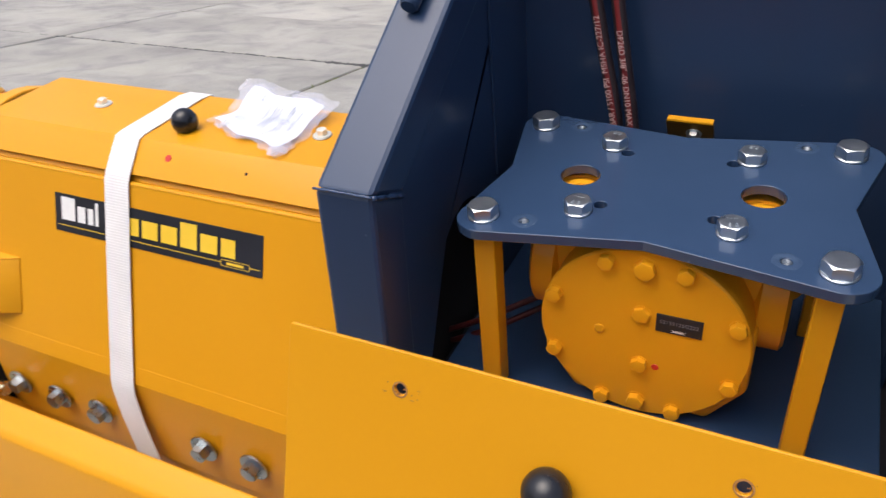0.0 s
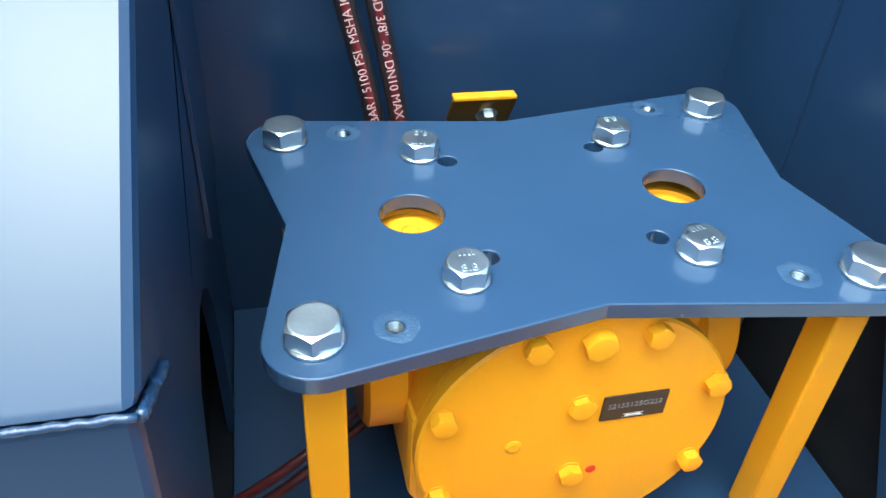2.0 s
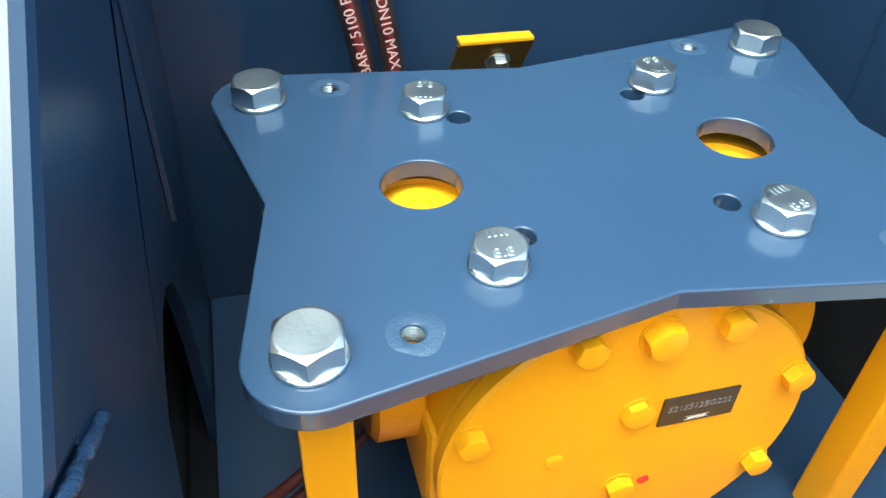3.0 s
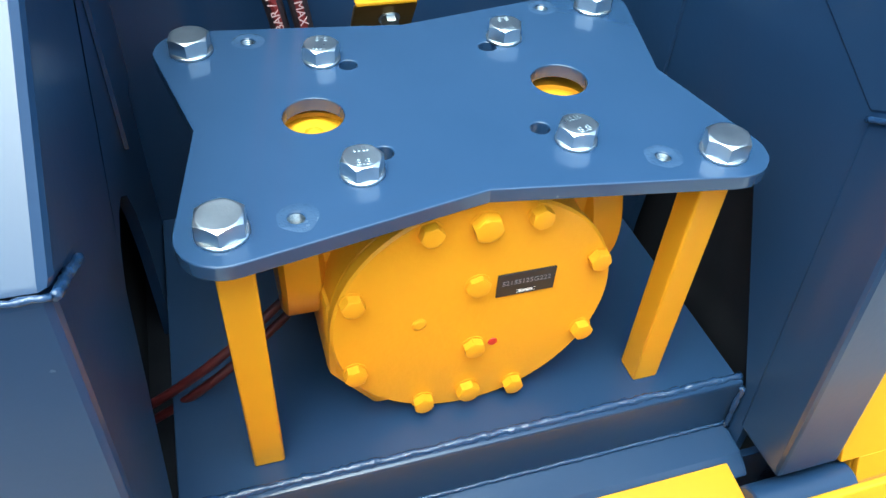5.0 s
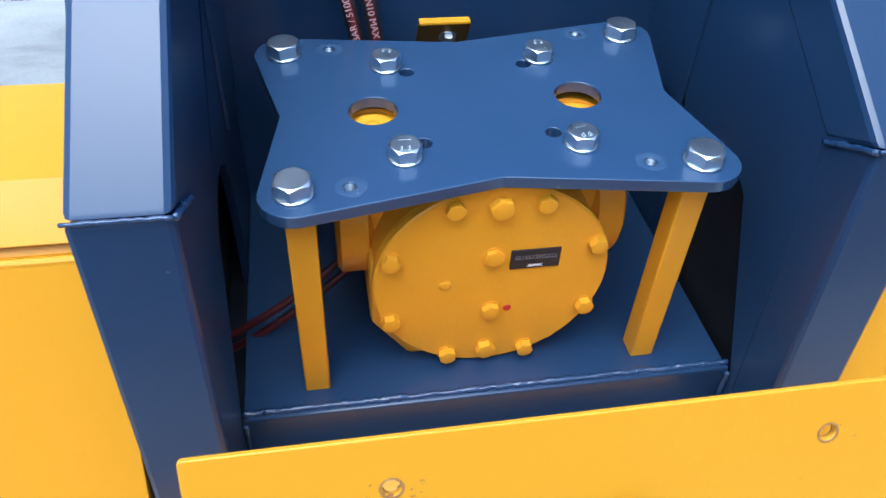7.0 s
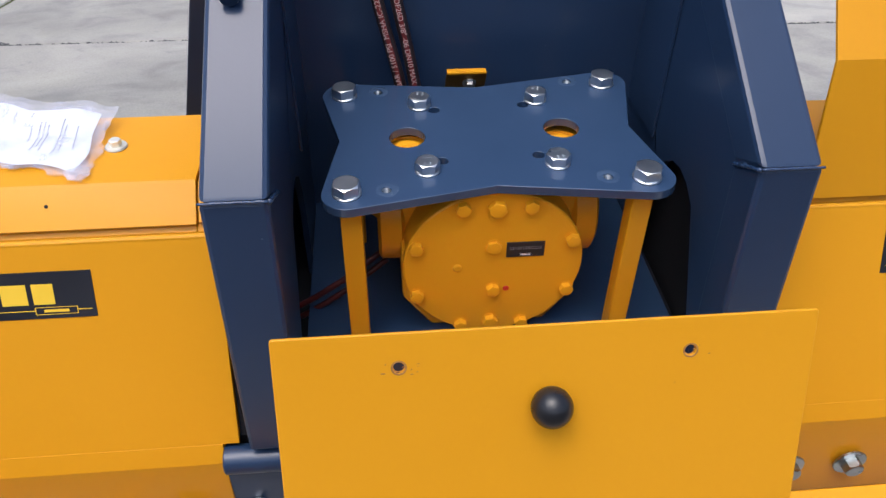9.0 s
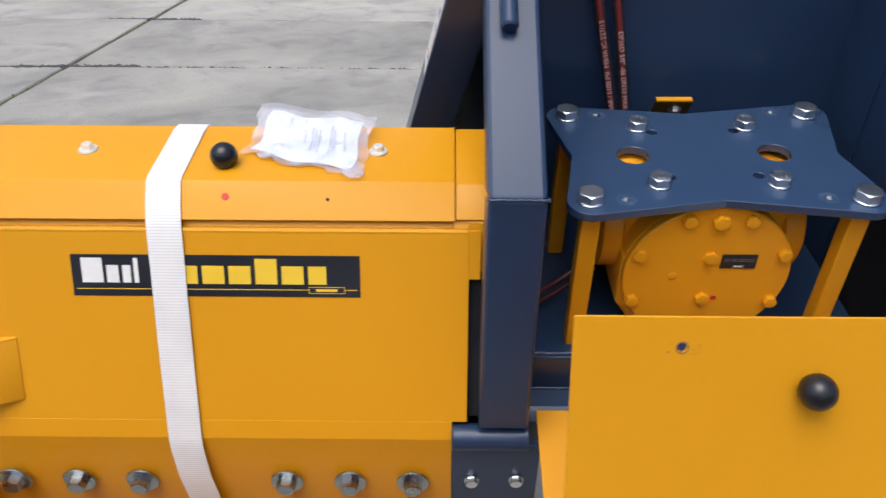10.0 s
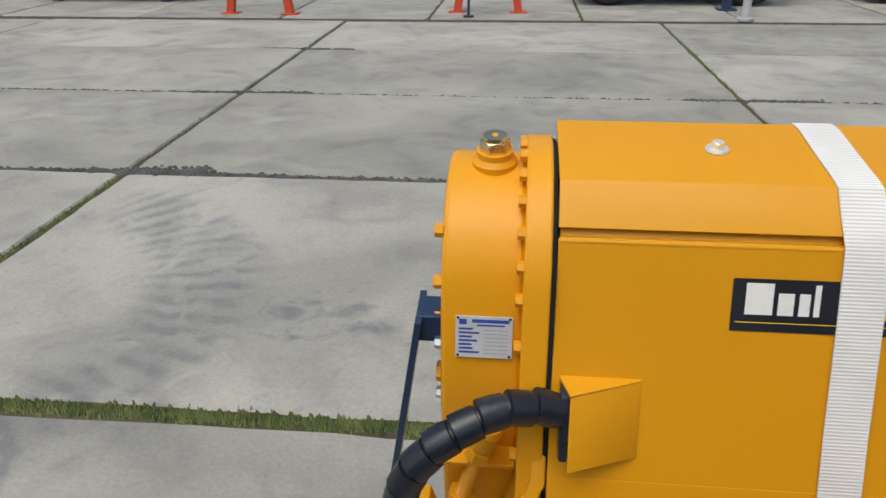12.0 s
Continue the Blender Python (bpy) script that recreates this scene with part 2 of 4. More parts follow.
def concrete(name, dark, light, green=0.0):
    """Weathered concrete: broad cloudy stains, swirling scuffs and a fine grain; each slab shifts a little."""
    m, n, l, b = nodes_of(name)
    geo = n.new("ShaderNodeNewGeometry")
    info = n.new("ShaderNodeObjectInfo")
    off = n.new("ShaderNodeVectorMath")
    off.operation = "MULTIPLY_ADD"
    off.inputs[1].default_value = (7.0, 7.0, 7.0)
    l.new(info.outputs["Random"], off.inputs[0])
    l.new(geo.outputs["Position"], off.inputs[2])
    n1 = n.new("ShaderNodeTexNoise")
    n1.inputs["Scale"].default_value, n1.inputs["Detail"].default_value, n1.inputs["Distortion"].default_value = 1.1, 7, 0.6
    n2 = n.new("ShaderNodeTexNoise")
    n2.inputs["Scale"].default_value, n2.inputs["Detail"].default_value, n2.inputs["Distortion"].default_value = 2.6, 9, 0.9
    n3 = n.new("ShaderNodeTexNoise")
    n3.inputs["Scale"].default_value, n3.inputs["Detail"].default_value = 70, 5
    for t in (n1, n2):
        l.new(off.outputs[0], t.inputs["Vector"])
    l.new(geo.outputs["Position"], n3.inputs["Vector"])
    r1 = ramp(n, [(0.33, dark), (0.66, light)])
    l.new(n1.outputs[0], r1.inputs[0])
    r2 = ramp(n, [(0.30, (0.74, 0.74, 0.77)), (0.50, (1.0, 1.0, 1.0)), (0.75, (1.07, 1.07, 1.03))])
    l.new(n2.outputs[0], r2.inputs[0])
    r3 = ramp(n, [(0.25, (0.86, 0.86, 0.86)), (0.7, (1.05, 1.05, 1.05))])
    l.new(n3.outputs[0], r3.inputs[0])
    out = r1.outputs[0]
    for r in (r2, r3):
        mix = n.new("ShaderNodeMix")
        mix.data_type, mix.blend_type = "RGBA", "MULTIPLY"
        mix.inputs[0].default_value = 0.9
        l.new(out, mix.inputs[6])
        l.new(r.outputs[0], mix.inputs[7])
        out = mix.outputs[2]
    out = scuffs(n, l, geo, out)
    hue = n.new("ShaderNodeHueSaturation")
    mr = n.new("ShaderNodeMapRange")
    mr.inputs[3].default_value, mr.inputs[4].default_value = 0.88, 1.10
    l.new(info.outputs["Random"], mr.inputs[0])
    l.new(mr.outputs[0], hue.inputs["Value"])
    l.new(out, hue.inputs["Color"])
    l.new(hue.outputs[0], b.inputs["Base Color"])
    b.inputs["Roughness"].default_value = 0.85
    bp = n.new("ShaderNodeBump")
    bp.inputs["Strength"].default_value, bp.inputs["Distance"].default_value = 0.35, 0.01
    l.new(n3.outputs[0], bp.inputs["Height"])
    l.new(bp.outputs[0], b.inputs["Normal"])
    return m


STRAP = webbing()
FILM = film()
CONCRETE = concrete("weathered_concrete", (0.275, 0.268, 0.240), (0.400, 0.388, 0.345))
SOIL = surface("dark_joint_soil", (0.045, 0.032, 0.018), (0.100, 0.076, 0.048), 0.95, coarse=2.0, fine=40, bump=0.8)
MOSS = surface("green_moss", (0.050, 0.082, 0.024), (0.185, 0.215, 0.070), 0.95, coarse=9, fine=120, bump=1.0)
RUBBLE = surface("broken_joint_concrete", (0.035, 0.036, 0.038), (0.11, 0.11, 0.105), 0.95, coarse=9, fine=60, bump=1.0)


# ---- mesh helpers ----
def part(name, bm, material, parent, label="", smooth=21):
    me = bpy.data.meshes.new(name)
    bm.normal_update()
    bm.to_mesh(me)
    bm.free()
    me.materials.append(material)
    me.shade_smooth()
    me.set_sharp_from_angle(angle=radians(smooth))
    ob = new(name, me)
    ob.parent = parent
    if label:
        tagged(ob, label)
    return ob


def bevelled(bm, w, angle=25, seg=2):
    if w:
        es = [e for e in bm.edges if len(e.link_faces) == 2 and e.calc_face_angle(0) > radians(angle)]
        bmesh.ops.bevel(bm, geom=es, offset=w, segments=seg, affect="EDGES", profile=0.5, clamp_overlap=True)
    return bm


def box(x0, x1, y0, y1, z0, z1, w=0.0015):
    bm = bmesh.new()
    m = Matrix.Translation(((x0 + x1) / 2, (y0 + y1) / 2, (z0 + z1) / 2)) @ Matrix.Diagonal((x1 - x0, y1 - y0, z1 - z0, 1))
    bmesh.ops.create_cube(bm, size=1, matrix=m)
    return bevelled(bm, w)


def prism(points, axis, a, b, w=0.0015):
    """A polygon drawn in the two other axes (in x, y, z order), drawn out from a to b along the axis."""
    bm = bmesh.new()

    def place(p, v):
        return {"x": (v, p[0], p[1]), "y": (p[0], v, p[1]), "z": (p[0], p[1], v)}[axis]
    lo = [bm.verts.new(place(p, a)) for p in points]
    hi = [bm.verts.new(place(p, b)) for p in points]
    bm.faces.new(lo)
    bm.faces.new(hi[::-1])
    k = len(points)
    for i in range(k):
        bm.faces.new((lo[i], hi[i], hi[(i + 1) % k], lo[(i + 1) % k]))
    bmesh.ops.recalc_face_normals(bm, faces=bm.faces)
    return bevelled(bm, w)


def sheet(line, thick, axis, a, b, w=0.0008):
    """A bent sheet of metal: a line in the two other axes given a thickness to its left-hand side, drawn out along the axis."""
    pts = [Vector(p) for p in line]
    back = []
    for i, p in enumerate(pts):
        d0 = (p - pts[i - 1]).normalized() if i else (pts[1] - p).normalized()
        d1 = (pts[i + 1] - p).normalized() if i < len(pts) - 1 else d0
        n0, n1 = Vector((-d0.y, d0.x)), Vector((-d1.y, d1.x))
        nn = (n0 + n1).normalized()
        back.append(p + nn * thick / max(0.4, nn.dot(n0)))
    return prism([tuple(p) for p in pts] + [tuple(p) for p in back[::-1]], axis, a, b, w)


def aim(p, d):
    return Matrix.Translation(p) @ Vector(d).to_track_quat("Z", "Y").to_matrix().to_4x4()


def lathe(profile, p, d, seg=32, caps=True):
    """Rings of (radius, height) about the axis d from p."""
    bm = bmesh.new()
    m = aim(p, d)
    rings = []
    for r, h in profile:
        rings.append([bm.verts.new(m @ Vector((r * math.cos(2 * math.pi * i / seg), r * math.sin(2 * math.pi * i / seg), h))) for i in range(seg)])
    for a, b in zip(rings, rings[1:]):
        for i in range(seg):
            bm.faces.new((a[i], a[(i + 1) % seg], b[(i + 1) % seg], b[i]))
    if caps:
        bm.faces.new(rings[0][::-1])
        bm.faces.new(rings[-1])
    return bm


def rod(p, q, r, seg=20, c=0.001):
    d = Vector(q) - Vector(p)
    h = d.length
    return lathe([(r - c, 0), (r, c), (r, h - c), (r - c, h)], p, d, seg)


def hexagon(p, d, flats, h, turn=0.0, c=0.07):
    """A hexagon head with chamfered corners standing on p along d."""
    r = flats / math.sqrt(3)
    seg = 24
    bm = bmesh.new()
    m = aim(p, d) @ pose(0, 0, 0, 0, 0, turn)
    rings = []
    for lev in (0, 1, 2, 3):
        ring = []
        for i in range(seg):
            a = 2 * math.pi * i / seg
            k = (a + math.pi / 6) % (math.pi / 3) - math.pi / 6
            edge = (flats / 2) / math.cos((a % (math.pi / 3)) - math.pi / 6)
            drop = (edge - flats / 2) / (r - flats / 2)
            rad, z = {0: (edge, 0), 1: (edge, h * (1 - c * 1.6 * drop) - h * 0.03), 2: (min(edge, flats * 0.485), h * 0.985), 3: (flats * 0.455, h)}[lev]
            ring.append(bm.verts.new(m @ Vector((rad * math.cos(a), rad * math.sin(a), z))))
        rings.append(ring)
    for a, b in zip(rings, rings[1:]):
        for i in range(seg):
            bm.faces.new((a[i], a[(i + 1) % seg], b[(i + 1) % seg], b[i]))
    bm.faces.new(rings[-1])
    bm.faces.new(rings[0][::-1])
    return bm


def joined(*bms):
    out = bms[0]
    for b in bms[1:]:
        me = bpy.data.meshes.new("tmp")
        b.to_mesh(me)
        b.free()
        out.from_mesh(me)
        bpy.data.meshes.remove(me)
    return out


def sweep(path, radius, seg=16, wave=None):
    """A tube along smooth points; wave(s) scales the radius with the length s."""
    pts = smooth_line(path)
    bm = bmesh.new()
    rings, s, side = [], 0.0, Vector((0, 0, 1))
    for i, p in enumerate(pts):
        d = (pts[min(i + 1, len(pts) - 1)] - pts[max(i - 1, 0)]).normalized()
        if i:
            s += (p - pts[i - 1]).length
        u = (side - d * side.dot(d)).normalized()
        side = u
        v = d.cross(u)
        r = radius * (wave(s) if wave else 1)
        rings.append([bm.verts.new(p + (u * math.cos(2 * math.pi * k / seg) + v * math.sin(2 * math.pi * k / seg)) * r) for k in range(seg)])
    for a, b in zip(rings, rings[1:]):
        for k in range(seg):
            bm.faces.new((a[k], a[(k + 1) % seg], b[(k + 1) % seg], b[k]))
    bm.faces.new(rings[0][::-1])
    bm.faces.new(rings[-1])
    bmesh.ops.recalc_face_normals(bm, faces=bm.faces)
    return bm


def smooth_line(path, steps=14):
    p = [Vector(q) for q in path]
    p = [2 * p[0] - p[1]] + p + [2 * p[-1] - p[-2]]
    out = []
    for i in range(1, len(p) - 2):
        for k in range(steps):
            t = k / steps
            a, b, c, d = p[i - 1:i + 3]
            out.append(0.5 * ((2 * b) + (c - a) * t + (2 * a - 5 * b + 4 * c - d) * t * t + (3 * b - a - 3 * c + d) * t ** 3))
    out.append(p[-2])
    return out


def bead(p, q, r, name, parent, seed=1):
    """An uneven weld bead from p to q."""
    p, q = Vector(p), Vector(q)
    k = max(6, int((q - p).length / 0.004))
    rng = random.Random(seed)
    pts = [p.lerp(q, i / k) + Vector((rng.uniform(-1, 1), rng.uniform(-1, 1), rng.uniform(-1, 1))) * r * 0.18 for i in range(k + 1)]
    bm = bmesh.new()
    d = (q - p).normalized()
    u = d.orthogonal().normalized()
    v = d.cross(u)
    rings = []
    for c in pts:
        rr = r * rng.uniform(0.75, 1.15)
        rings.append([bm.verts.new(c + (u * math.cos(a) + v * math.sin(a)) * rr) for a in [2 * math.pi * j / 8 for j in range(8)]])
    for a, b in zip(rings, rings[1:]):
        for j in range(8):
            bm.faces.new((a[j], a[(j + 1) % 8], b[(j + 1) % 8], b[j]))
    bm.faces.new(rings[0][::-1])
    bm.faces.new(rings[-1])
    return part(name, bm, WELD, parent, smooth=180)


def holed(name, outline, holes, thick, m, material, parent, label="", bevel=0.0012, smooth=18):
    """A flat plate with round holes (x, y, r), drawn in its own plane and set by m; its top lies on m's plane."""
    cu = bpy.data.curves.new(name, "CURVE")
    cu.dimensions, cu.fill_mode = "2D", "BOTH"
    loops = [outline] + [[(x + r * math.cos(2 * math.pi * i / 48), y + r * math.sin(2 * math.pi * i / 48)) for i in range(48)] for x, y, r in holes]
    for lp in loops:
        sp = cu.splines.new("POLY")
        sp.points.add(len(lp) - 1)
        for pt, (x, y) in zip(sp.points, lp):
            pt.co = (x, y, 0, 1)
        sp.use_cyclic_u = True
    cu.extrude, cu.bevel_depth, cu.bevel_resolution, cu.offset = thick / 2 - bevel, bevel, 2, -bevel
    tmp = bpy.data.objects.new("tmp", cu)
    me = bpy.data.meshes.new_from_object(tmp)
    bpy.data.objects.remove(tmp)
    bpy.data.curves.remove(cu)
    me.transform(m @ Matrix.Translation((0, 0, -thick / 2)))
    me.materials.clear()
    me.materials.append(material)
    bm = bmesh.new()
    bm.from_mesh(me)
    bpy.data.meshes.remove(me)
    bmesh.ops.remove_doubles(bm, verts=bm.verts, dist=0.00005)
    return part(name, bm, material, parent, label, smooth=smooth)


def rounded(corners, seg=8):
    """A closed outline with each corner (x, y, radius) rounded."""
    out = []
    k = len(corners)
    for i, (x, y, r) in enumerate(corners):
        p = Vector((x, y))
        a = (Vector(corners[i - 1][:2]) - p).normalized()
        b = (Vector(corners[(i + 1) % k][:2]) - p).normalized()
        if r <= 0:
            out.append((x, y))
            continue
        ang = a.angle(b)
        d = r / math.tan(ang / 2)
        c = p + (a + b).normalized() * r / math.sin(ang / 2)
        s, e = p + a * d - c, p + b * d - c
        t0, t1 = math.atan2(s.y, s.x), math.atan2(e.y, e.x)
        dt = (t1 - t0 + math.pi) % (2 * math.pi) - math.pi
        out += [(c.x + r * math.cos(t0 + dt * j / seg), c.y + r * math.sin(t0 + dt * j / seg)) for j in range(seg + 1)]
    return out


def lettering(name, text, size, m, material, parent, depth=0.0002, align="CENTER"):
    cu = bpy.data.curves.new(name, "FONT")
    cu.body, cu.size, cu.extrude, cu.align_x, cu.align_y = text, size, depth, align, "CENTER"
    tmp = bpy.data.objects.new("tmp", cu)
    me = bpy.data.meshes.new_from_object(tmp)
    bpy.data.objects.remove(tmp)
    bpy.data.curves.remove(cu)
    me.transform(m)
    me.materials.clear()
    me.materials.append(material)
    me.name = name
    ob = new(name, me)
    ob.parent = parent
    return ob


def bars(rects, m, lift=0.0003):
    """Flat printed bars (x0, x1, y0, y1) in the plane of m."""
    bm = bmesh.new()
    for x0, x1, y0, y1 in rects:
        vs = [bm.verts.new(m @ Vector((x, y, lift))) for x, y in ((x0, y0), (x1, y0), (x1, y1), (x0, y1))]
        bm.faces.new(vs)
    return bm


# ---- ground: a yard of concrete slabs ----
bm = bmesh.new()
bmesh.ops.create_grid(bm, x_segments=1, y_segments=1, size=1500, matrix=Matrix.Translation((0, 0, -0.012)))
ground = tagged(part("ground", bm, SOIL, None), "yard ground of dark soil under weathered concrete slabs, unseen front left bare to darken reflections", "ground", kind="structure")

SLAB_X, SLAB_Y = 3.43, 1.70
slab_rng = random.Random(5)


def slab_mesh(sx, sy, seed):
    rng = random.Random(seed)
    loop = rounded([(-sx / 2, -sy / 2, 0.04), (sx / 2, -sy / 2, 0.04), (sx / 2, sy / 2, 0.04), (-sx / 2, sy / 2, 0.04)], 3)
    fine = []
    for i, p in enumerate(loop):
        q = loop[(i + 1) % len(loop)]
        k = max(1, int(math.dist(p, q) / 0.12))
        for j in range(k):
            a = j / k
            fine.append((p[0] + (q[0] - p[0]) * a + rng.uniform(-1, 1) * 0.006, p[1] + (q[1] - p[1]) * a + rng.uniform(-1, 1) * 0.006))
    return prism(fine, "z", -0.09, 0.0, 0)


def slab_data(sx, sy, seed):
    b = slab_mesh(sx, sy, seed)
    top = [e for e in b.edges if all(v.co.z > -0.001 for v in e.verts)]
    bmesh.ops.bevel(b, geom=top, offset=0.009, segments=1, affect="EDGES")
    me = bpy.data.meshes.new("slab")
    b.to_mesh(me)
    b.free()
    me.materials.append(CONCRETE)
    return me


SLABS = [slab_data(SLAB_X - 0.034, SLAB_Y - 0.032, s) for s in range(4)]
LONG_SLAB = slab_data(SLAB_X - 0.04, 1.828, 9)
FAR_SLABS = [slab_data(SLAB_X * 0.5 - 0.03, 3.0 - 0.04, s) for s in (7, 8)]


def lay(data, x, y, turn):
    ob = new("slab", data)
    ob.parent = ground
    ob.matrix_local = pose(x, y, slab_rng.uniform(-0.004, 0.002), slab_rng.uniform(-0.12, 0.12), slab_rng.uniform(-0.12, 0.12), turn)


# no slabs below y = 0.02: unseen soil left bare there to darken reflections
for ix in range(-6, 6):
    for iy in range(0, 3):
        lay(SLABS[slab_rng.randrange(4)], -2.94 + SLAB_X * (ix + 0.5), 3.64 + SLAB_Y * (iy + 0.5), slab_rng.choice((0, 180)))
for ix in range(-6, 6):
    lay(LONG_SLAB, -2.94 + SLAB_X * (ix + 0.5), 2.693, 0)
    lay(SLABS[slab_rng.randrange(4)], -2.94 + SLAB_X * (ix + 0.5), 0.872, 180)
for ix in range(-14, 14):
    for iy in range(0, 6):
        lay(FAR_SLABS[slab_rng.randrange(2)], -0.33 + SLAB_X * 0.5 * (ix + 0.5), 10.44 + 3.0 * iy, slab_rng.choice((0, 180)))


def tufts(name, spots, material, seed, label, size=(0.008, 0.03), low=-0.6):
    """Low uneven clumps along lines (x0, y0, x1, y1, width, height, number)."""
    rng = random.Random(seed)
    verts, faces = [], []
    for x0, y0, x1, y1, w, h, num in spots:
        for _ in range(num):
            a = rng.random()
            cx, cy = x0 + (x1 - x0) * a + rng.gauss(0, w * 0.4), y0 + (y1 - y0) * a + rng.gauss(0, w * 0.4)
            r, hh = rng.uniform(*size), h * rng.uniform(low, 1.0)
            base = len(verts)
            k = 6
            for j in range(k):
                t = 2 * math.pi * j / k + rng.random()
                rr = r * rng.uniform(0.6, 1.3)
                verts.append((cx + rr * math.cos(t), cy + rr * math.sin(t), -0.02))
            verts.append((cx + rng.uniform(-0.4, 0.4) * r, cy + rng.uniform(-0.4, 0.4) * r, hh))
            for j in range(k):
                faces.append((base + j, base + (j + 1) % k, base + k))
    me = bpy.data.meshes.new(name)
    me.from_pydata(verts, [], faces)
    me.materials.append(material)
    return tagged(new(name, me), label, name, kind="stuff")


tufts("moss", [(-7, 1.748, 2, 1.748, 0.034, 0.007, 15000), (-2.94, 1.8, -2.94, 3.55, 0.022, 0.008, 400), (-2.94, 3.7, -2.94, 8.7, 0.020, 0.006, 220),
               (0.49, 5.3, 0.49, 8.7, 0.025, 0.006, 260), (-2.6, 3.64, 0.4, 3.64, 0.012, 0.004, 120), (-9, 8.80, 7, 8.80, 0.06, 0.012, 900),
               (-0.33, 8.9, -0.33, 11.5, 0.05, 0.012, 300), (-2.05, 8.9, -2.05, 11.5, 0.04, 0.012, 200)], MOSS, 3, "green moss growing in joints between concrete slabs", (0.004, 0.015))
tufts("rubble", [(-3.35, 3.62, -2.5, 3.66, 0.035, 0.006, 260), (-2.85, 3.66, -2.55, 3.68, 0.06, 0.007, 120), (-3.3, 5.33, -2.45, 5.36, 0.035, 0.006, 220), (0.1, 5.33, 1.0, 5.35, 0.035, 0.006, 240), (0.5, 5.33, 0.9, 5.33, 0.05, 0.007, 80), (-9, 3.64, 3, 3.64, 0.004, 0.002, 500), (-9, 5.34, 5, 5.34, 0.004, 0.002, 500),
                 (-3.3, 7.04, -2.5, 7.04, 0.04, 0.006, 160), (-9, 8.76, 7, 8.80, 0.07, 0.008, 700)], RUBBLE, 4, "crumbled dark concrete at the slab corners", (0.02, 0.06), 0.3)

# added wall, never in view, that holds back low light from the south
wall = tagged(part("added_wall_south", box(-22, 22, -14.9, -14.6, -0.01, 3.4, 0.01), RENDERED, None), "dark rendered wall, added out of view to close the yard", "wall", kind="structure")

# ---- the mulcher, in its own frame: x along, y to the back, z up; it leans towards its open side ----
mulcher = new("forestry_mulcher")
mulcher.matrix_world = pose(0.0975, 0.95, 0.70, 9.5, 0, 0)
tagged(mulcher, "yellow and dark blue steel forestry mulcher parked on concrete", "mulcher")

# star plate over the gearbox
star = []
for x, y, r in [(-0.210, -0.023, 0.031), (0, 0.013, 0), (0.220, -0.024, 0.031), (0.186, 0.126, 0), (0.222, 0.276, 0.031), (0, 0.243, 0), (-0.216, 0.276, 0.031), (-0.183, 0.126, 0)]:
    star.append((x, y, r))
PT = 0.262
BOLT_OUT = [(-0.173, 0.014), (0.176, 0.012), (0.177, 0.235), (-0.177, 0.235)]
BOLT_IN = [(-0.078, 0.050), (0.078, 0.050), (0.078, 0.200), (-0.078, 0.200)]
TAPS = [(-0.128, 0.017), (0.131, 0.018), (0.131, 0.246), (-0.132, 0.242)]
holes = [(-0.098, 0.125, 0.0225), (0.099, 0.129, 0.0225)]
holes += [(-0.059, 0.069, 0.0072), (0.059, 0.071, 0.0072), (0.060, 0.191, 0.0072), (-0.059, 0.188, 0.0072)]
holes += [(x, y, 0.0055) for x, y in TAPS]
plate = holed("mounting_plate", rounded(star, 16), holes, 0.012, pose(0, 0, PT), BLUE_PLATE, mulcher, "thick blue four-pointed steel plate", smooth=8)


def bolt(x, y, z, flats, h, washer, parent, turn, mark=False, d=(0, 0, 1), m=None):
    b = joined(hexagon((x, y, z + 0.003), d, flats, h, turn), lathe([(washer - 0.0006, 0), (washer, 0.0006), (washer, 0.0022), (washer - 0.001, 0.003)], (x, y, z), d, 28))
    ob = part("bolt", b, m or ZINC, parent, "bright zinc-plated hexagon bolt with washer", smooth=7)
    if mark:
        tx = pose(x, y, z + 0.003 + h + 0.0001, 0, 0, turn + mark)
        t1 = lettering("grade_mark", "8.8", flats * 0.34, tx @ pose(0, -flats * 0.26, 0), ZINC, ob, 0.0005)
        t2 = part("maker_mark", joined(*[box(-0.0006 + k, 0.0006 + k, -0.0022, 0.0022, -0.0004, 0.0005, 0) for k in (-0.004, -0.001, 0.002, 0.0045)]), ZINC, ob)
        t2.data.transform(tx @ pose(0, flats * 0.28, 0))
    return ob


for i, (x, y) in enumerate(BOLT_OUT):
    bolt(x, y, PT, 0.0295, 0.0125, 0.0172, plate, (22, 6, 12, 17)[i])
for i, (x, y) in enumerate(BOLT_IN):
    bolt(x, y, PT, 0.0262, 0.0118, 0.0152, plate, (3, -7, 9, 4)[i], mark=(-6, 20, 170, 160)[i])
for x, y in TAPS:
    thread = [(0.0056 - 0.0007 * (k % 2), -0.0015 - 0.0009 * k) for k in range(10)]
    part("thread", lathe(thread, (x, y, PT), (0, 0, 1), 20, caps=False), SHADED_ZINC, plate, "bare steel thread in a tapped hole")
    ring = lathe([(0.0136, 0.0001), (0.0118, 0.0004), (0.0085, 0.0005), (0.0062, 0.0001)], (x + 0.0006, y, PT), (0, 0, 1), 28, caps=False)
    for v in ring.verts:
        d = Vector((v.co.x - x, v.co.y - y))
        g = 1 + (0.16 * noise.noise(Vector((v.co.x * 90, v.co.y * 90, x * 7))) if d.length > 0.008 else 0)
        v.co.x, v.co.y = x + d.x * g, y + d.y * g
    part("paint_ring", ring, TOUCH_UP, plate, "uneven ring of brushed blue touch-up paint")
